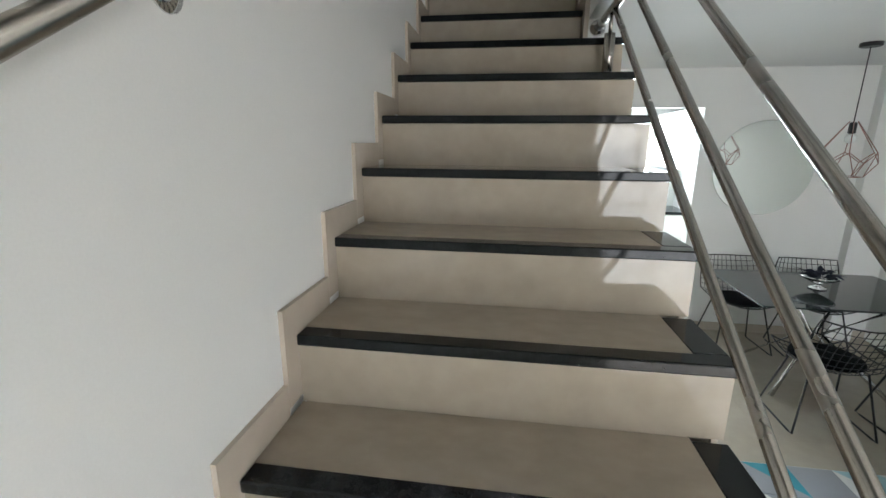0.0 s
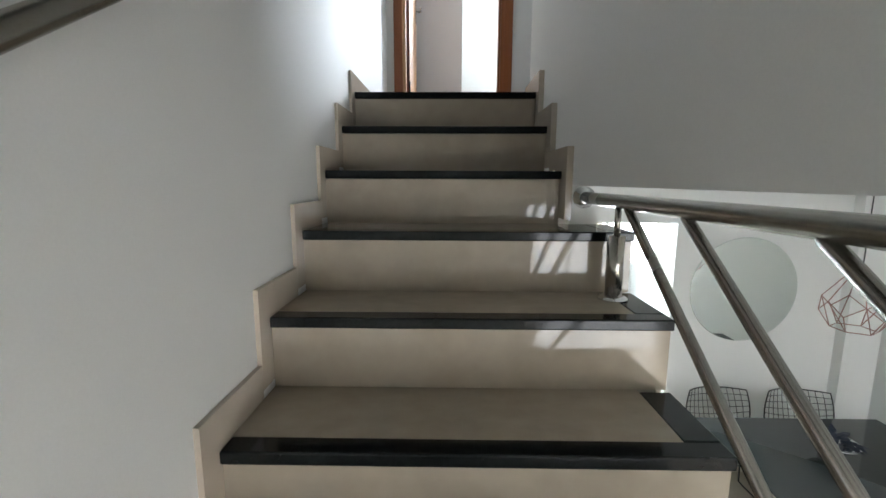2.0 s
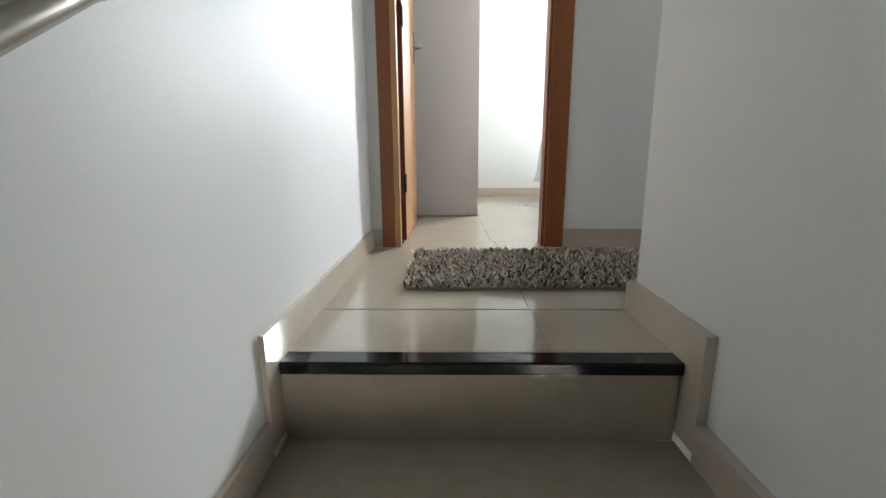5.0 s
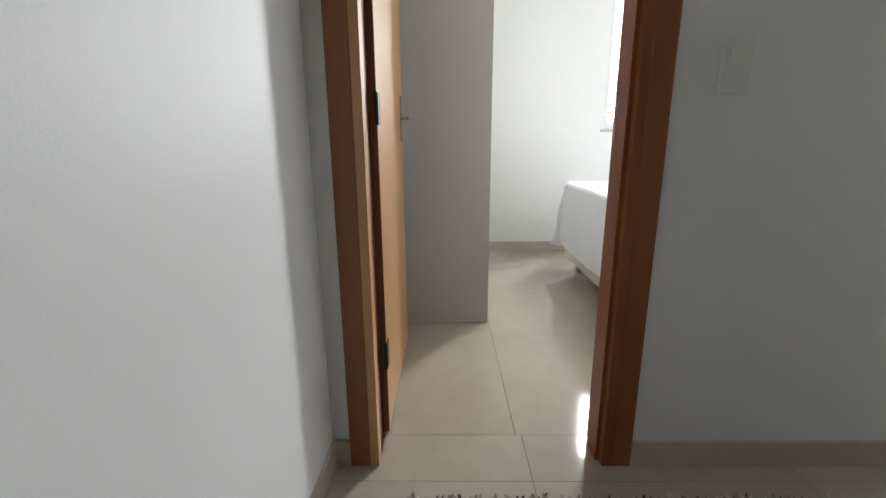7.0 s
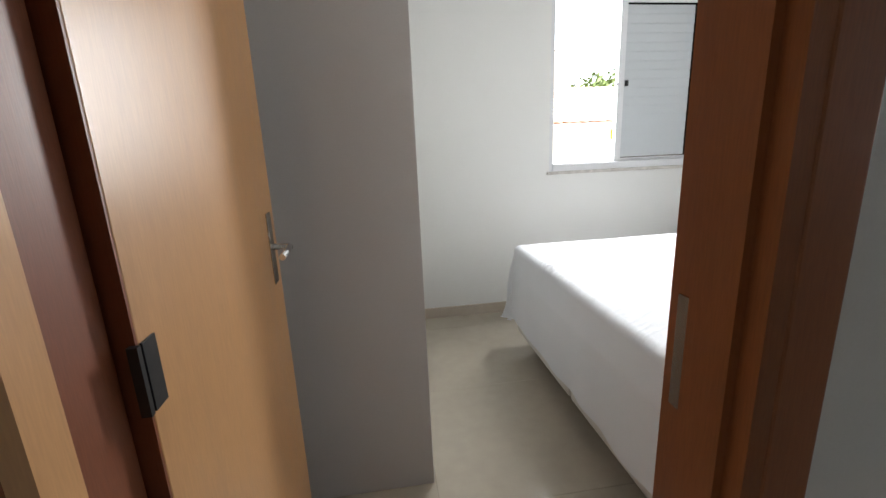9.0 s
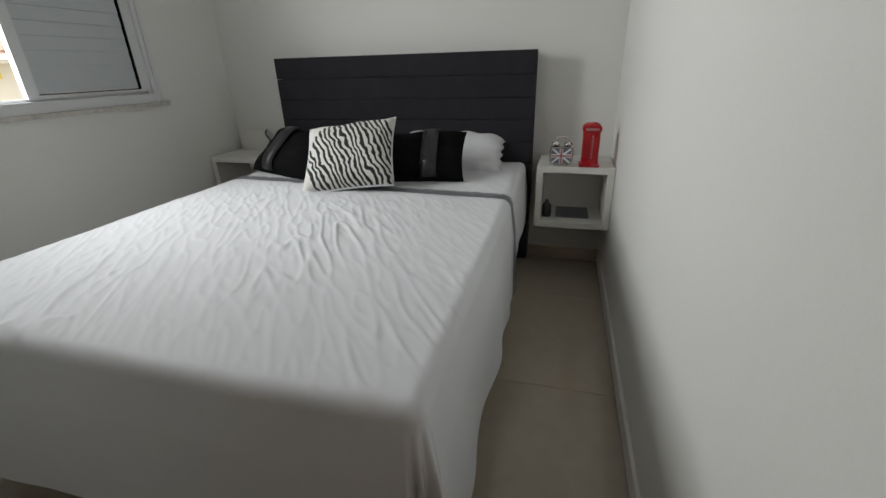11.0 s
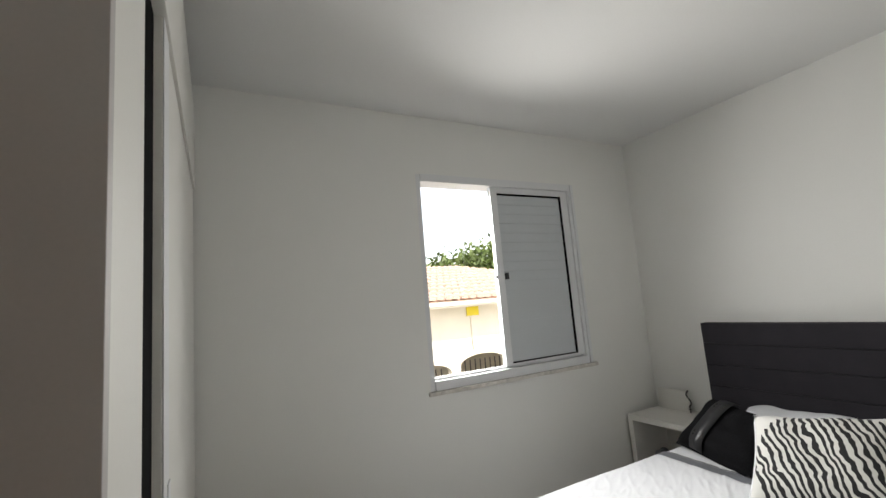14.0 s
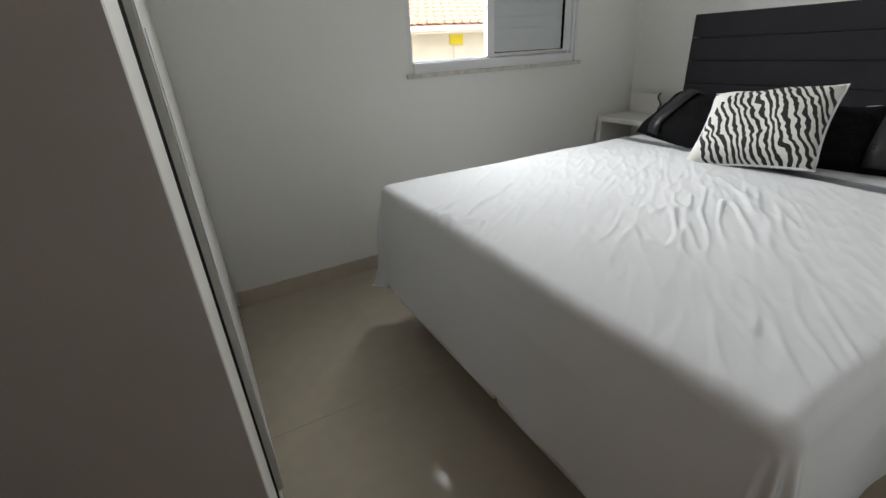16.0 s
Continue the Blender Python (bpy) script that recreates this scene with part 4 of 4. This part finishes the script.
bowl = bmesh.new()
lathe(bowl, [(0.055, 0.0), (0.058, 0.008), (0.020, 0.022), (0.018, 0.040), (0.06, 0.055), (0.115, 0.085), (0.125, 0.10), (0.118, 0.10), (0.05, 0.064)], (2.86, 0.36, TZ1 + 0.001), 28)
solid("pedestal_bowl", bowl, CHROME, "polished silver pedestal bowl on the dining table", "bowl")
random.seed(21)
bm = bmesh.new()
for i in range(46):
    a, q = random.uniform(0, math.tau), random.uniform(0.0, 0.10)
    c = Vector((2.86 + q * math.cos(a), 0.36 + q * math.sin(a), TZ1 + random.uniform(0.082, 0.125)))
    out = Vector((math.cos(a), math.sin(a), random.uniform(-0.25, 0.5))).normalized()
    side = out.cross(Vector((random.uniform(-0.4, 0.4), random.uniform(-0.4, 0.4), 1))).normalized()
    up = side.cross(out)
    l, w = random.uniform(0.05, 0.085), random.uniform(0.014, 0.024)
    lo = [bm.verts.new(c + v) for v in (-out * l * 0.3, side * w + out * l * 0.3 + up * 0.006, out * l, -side * w + out * l * 0.3 + up * 0.006)]
    hi = [bm.verts.new(v.co + up * 0.002) for v in lo]
    bm.faces.new(hi)
    bm.faces.new(lo[::-1])
    for k in range(4):
        bm.faces.new((lo[k], lo[(k + 1) % 4], hi[(k + 1) % 4], hi[k]))
NAVY = material("navy_cloth_leaf", (0.018, 0.022, 0.045), 0.6, vary=0.3, grain=120)
solid("dried_leaves", bm, NAVY, "dark bluish dried leaves heaped in the silver bowl", "leaves", "stuff")

mir = thing("round_mirror", "large frameless round mirror on the dining room wall", "mirror")
bm = bmesh.new()
lathe(bm, [(0.42, 0.0), (0.424, -0.004), (0.418, -0.010)], (2.805, Y_DIN - 0.001, -1.262), 64, "y")
part("glass", bm, MIRROR, mir)

pd = thing("pendant_lamp", "wire-frame pendant lamp with faceted cage", "pendant lamp")
PX, PY = 2.84, 0.336
bm = bmesh.new()
lathe(bm, [(0.06, 0.0), (0.06, -0.022), (0.052, -0.026)], (PX, PY, LOW), 20)
part("canopy", bm, BLACK, pd, "dark ceiling canopy")
bm = bmesh.new()
tube(bm, [(PX, PY, LOW - 0.026), (PX, PY, -0.90)], 0.0035, 6)
part("cord", bm, BLACK, pd)
bm = bmesh.new()
lathe(bm, [(0.018, 0.0), (0.022, -0.01), (0.022, -0.07), (0.016, -0.075)], (PX, PY, -0.90), 14)
part("socket", bm, BLACK, pd)
bm = bmesh.new()
bmesh.ops.create_icosphere(bm, subdivisions=2, radius=0.032, matrix=Matrix.Translation((PX, PY, -1.01)))
part("bulb", bm, FROST, pd)
COPPER = material("copper_wire", (0.34, 0.20, 0.17), 0.35, 1.0)
bm = bmesh.new()
for k in range(6):
    a, a2 = k * math.tau / 6, (k + 1) * math.tau / 6
    ha = a + math.tau / 12
    p0 = Vector((PX + 0.025 * math.cos(a), PY + 0.025 * math.sin(a), -0.895))
    p1 = Vector((PX + 0.168 * math.cos(a), PY + 0.168 * math.sin(a), -1.10))
    p1n = Vector((PX + 0.168 * math.cos(a2), PY + 0.168 * math.sin(a2), -1.10))
    p2 = Vector((PX + 0.168 * math.cos(ha), PY + 0.168 * math.sin(ha), -1.17))
    p3 = Vector((PX + 0.108 * math.cos(ha), PY + 0.108 * math.sin(ha), -1.265))
    p3n = Vector((PX + 0.108 * math.cos(ha + math.tau / 6), PY + 0.108 * math.sin(ha + math.tau / 6), -1.265))
    for q in ((p0, p1), (p1, p2), (p2, p1n), (p2, p3), (p3, p3n), (p1, p3)):
        tube(bm, q, 0.003, 6)
part("cage", bm, COPPER, pd, "coppery wire cage")

# patterned rug at the foot of the stairs, in triangles
rug = thing("patterned_rug", "rug of teal, white and grey triangles on the tiles", "rug")
part("backing", boxes((1.45, 3.6, -2.9, -0.72, GROUND + 0.001, GROUND + 0.006)), SHEET, rug)
cols = [material("rug_teal", (0.05, 0.26, 0.32), 0.95, grain=200, bump=0.3), material("rug_white", (0.66, 0.66, 0.63), 0.95, grain=200, bump=0.3),
        material("rug_grey", (0.30, 0.31, 0.33), 0.95, grain=200, bump=0.3), material("rug_sky", (0.34, 0.50, 0.54), 0.95, grain=200, bump=0.3)]
random.seed(3)
for i in range(9):
    for j in range(9):
        a, c, s = 1.452 + i * 0.2383, -2.898 + j * 0.2416, 0.237
        for tri in (((a, c), (a + s, c), (a, c + s)), ((a + s, c), (a + s, c + s), (a, c + s))):
            bm = bmesh.new()
            lo = [bm.verts.new((x, y, GROUND + 0.006)) for x, y in tri]
            hi = [bm.verts.new((x, y, GROUND + 0.011)) for x, y in tri]
            bm.faces.new(hi)
            for q in range(3):
                bm.faces.new((lo[q], lo[(q + 1) % 3], hi[(q + 1) % 3], hi[q]))
            part("patch", bm, random.choice(cols), rug)

# armchair beside the table
VELVET = material("blue_velvet", (0.006, 0.022, 0.045), 0.9, vary=0.25, scale=8, grain=300, bump=0.2, depth=0.003, sheen=0.1)
arm = thing("armchair", "dark blue velvet armchair beside the dining table", "armchair")
AZ = GROUND + 0.011
part("back", boxes((2.46, 3.20, -1.12, -0.96, AZ + 0.16, AZ + 0.74), bevel=0.05), VELVET, arm)
part("seat", boxes((2.585, 3.075, -1.70, -1.125, AZ + 0.24, AZ + 0.44), bevel=0.05), VELVET, arm)
part("base", boxes((2.50, 3.16, -1.70, -1.125, AZ + 0.12, AZ + 0.235), bevel=0.02), VELVET, arm)
for x in (2.46, 3.08):
    part("armrest", boxes((x, x + 0.12, -1.72, -1.125, AZ + 0.16, AZ + 0.60), bevel=0.04), VELVET, arm)
for x in (2.52, 3.14):
    for y in (-1.66, -1.02):
        bm = bmesh.new()
        lathe(bm, [(0.012, 0.0), (0.02, 0.165)], (x, y, AZ), 10)
        part("leg", bm, BLACK, arm)

# kitchen seen through the doorway
kc = thing("kitchen_counter", "white kitchen base unit with a dark stone worktop", "counter")
part("body", boxes((1.62, 2.98, 3.14, 3.76, GROUND + 0.10, GROUND + 0.86)), WHITE_MDF, kc)
part("plinth", boxes((1.64, 2.98, 3.20, 3.76, GROUND + 0.001, GROUND + 0.099)), BLACK, kc)
part("worktop", boxes((1.60, 2.99, 3.10, 3.77, GROUND + 0.861, GROUND + 0.90), bevel=0.003), GRANITE, kc)
for x in (1.63, 2.08, 2.53):
    part("door", boxes((x, x + 0.44, 3.12, 3.139, GROUND + 0.12, GROUND + 0.85), bevel=0.002), WHITE_MDF, kc)
ku = thing("wall_cupboard", "white kitchen wall cupboard", "cupboard")
part("body", boxes((2.62, 2.99, 2.3, 3.7, -1.35, -0.65)), WHITE_MDF, ku)
for y in (2.32, 2.78, 3.24):
    part("door", boxes((2.60, 2.619, y, y + 0.44, -1.34, -0.66), bevel=0.002), WHITE_MDF, ku)
hob = thing("cooktop", "black glass cooktop on the worktop", "cooktop")
part("plate", boxes((1.72, 2.25, 3.18, 3.62, GROUND + 0.9005, GROUND + 0.91)), SMOKE, hob)
for x, y in ((1.85, 3.28), (2.1, 3.28), (1.85, 3.5), (2.1, 3.5)):
    bm = bmesh.new()
    lathe(bm, [(0.06, 0.0), (0.06, 0.012), (0.03, 0.022)], (x, y, GROUND + 0.91), 18)
    part("burner", bm, IRON, hob)

# glazed door of the living room, behind
gd = thing("door_2", "white aluminium glazed door to the street", "door")
gd["kind"] = "structure"
for x in (1.70, 2.28, 2.88, 3.46):
    part("stile", boxes((x, x + 0.04, -6.08, -6.03, GROUND, -0.75)), ALU, gd)
for z in (GROUND, -1.85, -0.79):
    for x in (1.74, 2.32, 2.92):
        part("rail", boxes((x, x + 0.54, -6.08, -6.03, z, z + 0.04)), ALU, gd)

# ---- outside ----
structure("ground", boxes((-300, 300, -300, 300, GROUND - 0.5, GROUND - 0.14)), STREET, "pale concrete street and distance", "ground")
house = thing("neighbour_house", "cream rendered house with a clay tile roof and arched openings", "house")
HX0, HX1, HY0, HY1, HE = -3.0, 11.4, 11.0, 18.0, 1.60


def arch_wall(bm, x0, x1, y, z0, z1, arches, th=0.2):
    """A wall facing -y with arched openings (x, half width, spring height)."""
    xs = [x0]
    for cx, hw, sp in arches:
        box(bm, xs[-1], cx - hw, y, y + th, z0, z1)
        n = 12
        for i in range(n):
            a0, a1 = math.pi - i * math.pi / n, math.pi - (i + 1) * math.pi / n
            xa, xb = cx + hw * math.cos(a0), cx + hw * math.cos(a1)
            za, zb = sp + 0.35 * hw * math.sin(a0), sp + 0.35 * hw * math.sin(a1)
            vs = [bm.verts.new(p) for p in ((xa, y, za), (xb, y, zb), (xb, y, z1), (xa, y, z1), (xa, y + th, za), (xb, y + th, zb), (xb, y + th, z1), (xa, y + th, z1))]
            for f in ((0, 1, 2, 3), (7, 6, 5, 4), (0, 4, 5, 1), (3, 2, 6, 7)):
                bm.faces.new([vs[q] for q in f])
        xs.append(cx + hw)
    box(bm, xs[-1], x1, y, y + th, z0, z1)
    bmesh.ops.remove_doubles(bm, verts=bm.verts, dist=0.0005)
    return bm


AR = [(3.35, 0.66, -0.08), (4.95, 0.64, -0.05), (6.50, 0.66, 0.05), (8.6, 0.7, 0.0)]
part("wall", arch_wall(bmesh.new(), HX0, HX1, HY0, GROUND - 0.14, HE, AR), CREAM, house)
for d in ((HX0, HX0 + 0.2, HY0 + 0.2, HY1 - 0.2), (HX1 - 0.2, HX1, HY0 + 0.2, HY1 - 0.2), (HX0, HX1, HY1 - 0.2, HY1)):
    part("wall", boxes((*d, GROUND - 0.14, HE)), CREAM, house)
part("back_wall", boxes((HX0 + 0.2, HX1 - 0.2, HY0 + 2.2, HY0 + 2.4, GROUND - 0.14, HE)), CREAM, house)
part("cornice", boxes((HX0 - 0.1, HX1 + 0.1, HY0 - 0.10, HY0 - 0.001, HE - 0.16, HE - 0.02)), CREAM, house)
for cx, hw, sp in AR:
    g = part("grille", boxes(*[(cx - hw + 0.02 + i * 0.145, cx - hw + 0.04 + i * 0.145, HY0 + 0.08, HY0 + 0.10, GROUND - 0.13, sp + 0.1) for i in range(int(2 * hw / 0.145))],
                             *[(cx - hw, cx + hw, HY0 + 0.075, HY0 + 0.105, z, z + 0.025) for z in (-1.5, -0.9, -0.5)]), IRON, house, "dark iron grille")
# hipped roof with rows of barrel tiles
EV = 0.55
rx0, rx1, ry0, ry1 = HX0 - EV, HX1 + EV, HY0 - EV, HY1 + EV
half = (ry1 - ry0) / 2
rise = 1.15
bm = bmesh.new()
vs = [bm.verts.new(p) for p in ((rx0, ry0, HE), (rx1, ry0, HE), (rx1, ry1, HE), (rx0, ry1, HE), (rx0 + half, ry0 + half, HE + rise), (rx1 - half, ry0 + half, HE + rise))]
for f in ((0, 1, 5, 4), (1, 2, 5), (2, 3, 4, 5), (3, 0, 4), (3, 2, 1, 0)):
    bm.faces.new([vs[i] for i in f])
roof = part("roof", bm, ROOF, house, "weathered clay barrel-tile roof")


def barrel(bm, a, b, r, side):
    """A half-round tile from a (low) to b (high)."""
    d = (b - a).normalized()
    n = d.cross(side).normalized()
    n = -n if n.z < 0 else n
    r0 = []
    for p, rr in ((a, r), (b, r * 0.8)):
        r0.append([bm.verts.new(p + side * rr * math.cos(q) + n * rr * 0.8 * math.sin(q)) for q in (0, math.pi / 4, math.pi / 2, 3 * math.pi / 4, math.pi)])
    for q in range(4):
        bm.faces.new((r0[0][q], r0[0][q + 1], r0[1][q + 1], r0[1][q])).smooth = True
    bm.faces.new(r0[0])


random.seed(8)
bm = bmesh.new()
step, length = 0.21, 0.40
for i in range(int((rx1 - rx0) / step)):
    x = rx0 + (i + 0.5) * step
    run = min(half, x - rx0, rx1 - x)
    for j in range(int(run / length) + 1):
        y = j * length
        if y + 0.1 > run:
            break
        y2 = min(run, y + length * 1.08)
        z = lambda q: HE + rise * q / half + 0.02
        jit = random.uniform(-0.012, 0.012)
        barrel(bm, Vector((x + jit, ry0 + y, z(y) + 0.025)), Vector((x, ry0 + y2, z(y2))), 0.095, Vector((1, 0, 0)))
for i in range(int((ry1 - ry0) / step)):
    y = ry0 + (i + 0.5) * step
    run = min(half, y - ry0, ry1 - y)
    for j in range(int(run / length) + 1):
        q = j * length
        if q + 0.1 > run:
            break
        q2 = min(run, q + length * 1.08)
        z = lambda q: HE + rise * q / half + 0.02
        barrel(bm, Vector((rx0 + q, y, z(q) + 0.025)), Vector((rx0 + q2, y, z(q2))), 0.095, Vector((0, 1, 0)))
tl = part("roof_tiles", bm, ROOF, roof)
tl["kind"] = "stuff"
part("gutter", boxes((rx0, rx1, ry0 - 0.06, ry0 - 0.002, HE - 0.10, HE - 0.01), (rx0, rx1, ry0 - 0.03, ry0 + 0.5, HE - 0.14, HE - 0.105), bevel=0.004), CREAM, house)
solid("boundary_wall", boxes((6.08, 10.0, 10.2, 10.4, GROUND - 0.14, -0.02), bevel=0.01), PAINT, "white boundary wall before the cream house", "garden wall")
solid("chimney_tower", boxes((9.05, 9.75, 22.2, 23.6, 4.801, 5.35), (8.95, 9.85, 22.1, 23.7, 5.351, 5.43)), CREAM, "small rendered water tank tower on the roof", "tower")
bm = boxes((8.4, 9.8, 22.0, 24.0, GROUND - 0.2, 4.8), (9.8, 12.2, 23.0, 26.0, GROUND - 0.2, 3.8))
solid("far_building", bm, CREAM, "pale building behind the tiled roof", "building")
ant = bmesh.new()
tube(ant, [(6.22, 10.978, 0.4), (6.22, 10.978, 1.3)], 0.012, 8)
plate = thing("yellow_sign", "small yellow sign on the cream house wall", "sign")
part("pole", ant, CREAM, plate)
part("board", boxes((6.12, 6.46, 10.965, 10.998, 1.22, 1.50)), YELLOW, plate)


def tree(x, y, h, spread_r, seed):
    random.seed(seed)
    ob = thing("tree", "leafy green tree beyond the roofs", "tree", "far trees")
    z0 = GROUND - 0.14
    bm = bmesh.new()
    tube(bm, [(x, y, z0), (x + 0.1, y, z0 + h * 0.3), (x, y + 0.1, z0 + h * 0.62)], [0.22, 0.16, 0.09], 9)
    tips = []
    for i in range(9):
        a = i * 2.4
        p = Vector((x, y, z0 + h * random.uniform(0.42, 0.62)))
        q = p + Vector((math.cos(a) * spread_r * random.uniform(0.5, 0.9), math.sin(a) * spread_r * random.uniform(0.5, 0.9), h * random.uniform(0.12, 0.34)))
        tube(bm, [p, (p + q) / 2 + Vector((0, 0, 0.15)), q], [0.07, 0.05, 0.02], 6)
        tips += [q, (p + q) / 2]
    part("trunk", bm, BARK, ob)
    bm = bmesh.new()
    for q in tips + [Vector((x, y, z0 + h * 0.85))] * 2:
        for _ in range(230):
            c = q + Vector((random.gauss(0, 1), random.gauss(0, 1), random.gauss(0, 0.7))) * spread_r * 0.26
            n = Vector((random.uniform(-1, 1), random.uniform(-1, 1), random.uniform(-0.2, 1))).normalized()
            a = n.orthogonal().normalized()
            b2 = n.cross(a)
            l = random.uniform(0.10, 0.2)
            bm.faces.new([bm.verts.new(c + v) for v in (a * l, b2 * l * 0.5, -a * l, -b2 * l * 0.5)])
    part("crown", bm, LEAF, ob)


tree(11.2, 21.8, 7.3, 2.0, 1)
tree(13.2, 21.0, 8.0, 2.4, 2)
tree(15.8, 21.5, 8.2, 2.6, 5)

# ---- floor tiles, last ----
tiles(landing, 0.012, XW - 0.023, 0.056, 0.332, 0.0, 0.605, 0.325, 0.80)
tiles(landing, 0.012, 3.9, 0.333, 1.188, 0.0, 0.605, 0.325, 0.80)
tiles(landing, 0.142, 0.828, 1.188, 1.333, 0.0, 0.605, 0.325, 0.80)
tiles(bedroom_floor, 0.0, X_HEAD, 1.334, Y_WIN, 0.0, 0.585, 1.33, 0.80)
tiles(ground_floor, XO + 0.0, X_DIN, -5.99, Y_DIN, GROUND, 0.605, 0.325, 0.80)
tiles(ground_floor, 1.0, 3.0, Y_DIN + 0.0, 3.78, GROUND, 0.605, 0.325, 0.80)
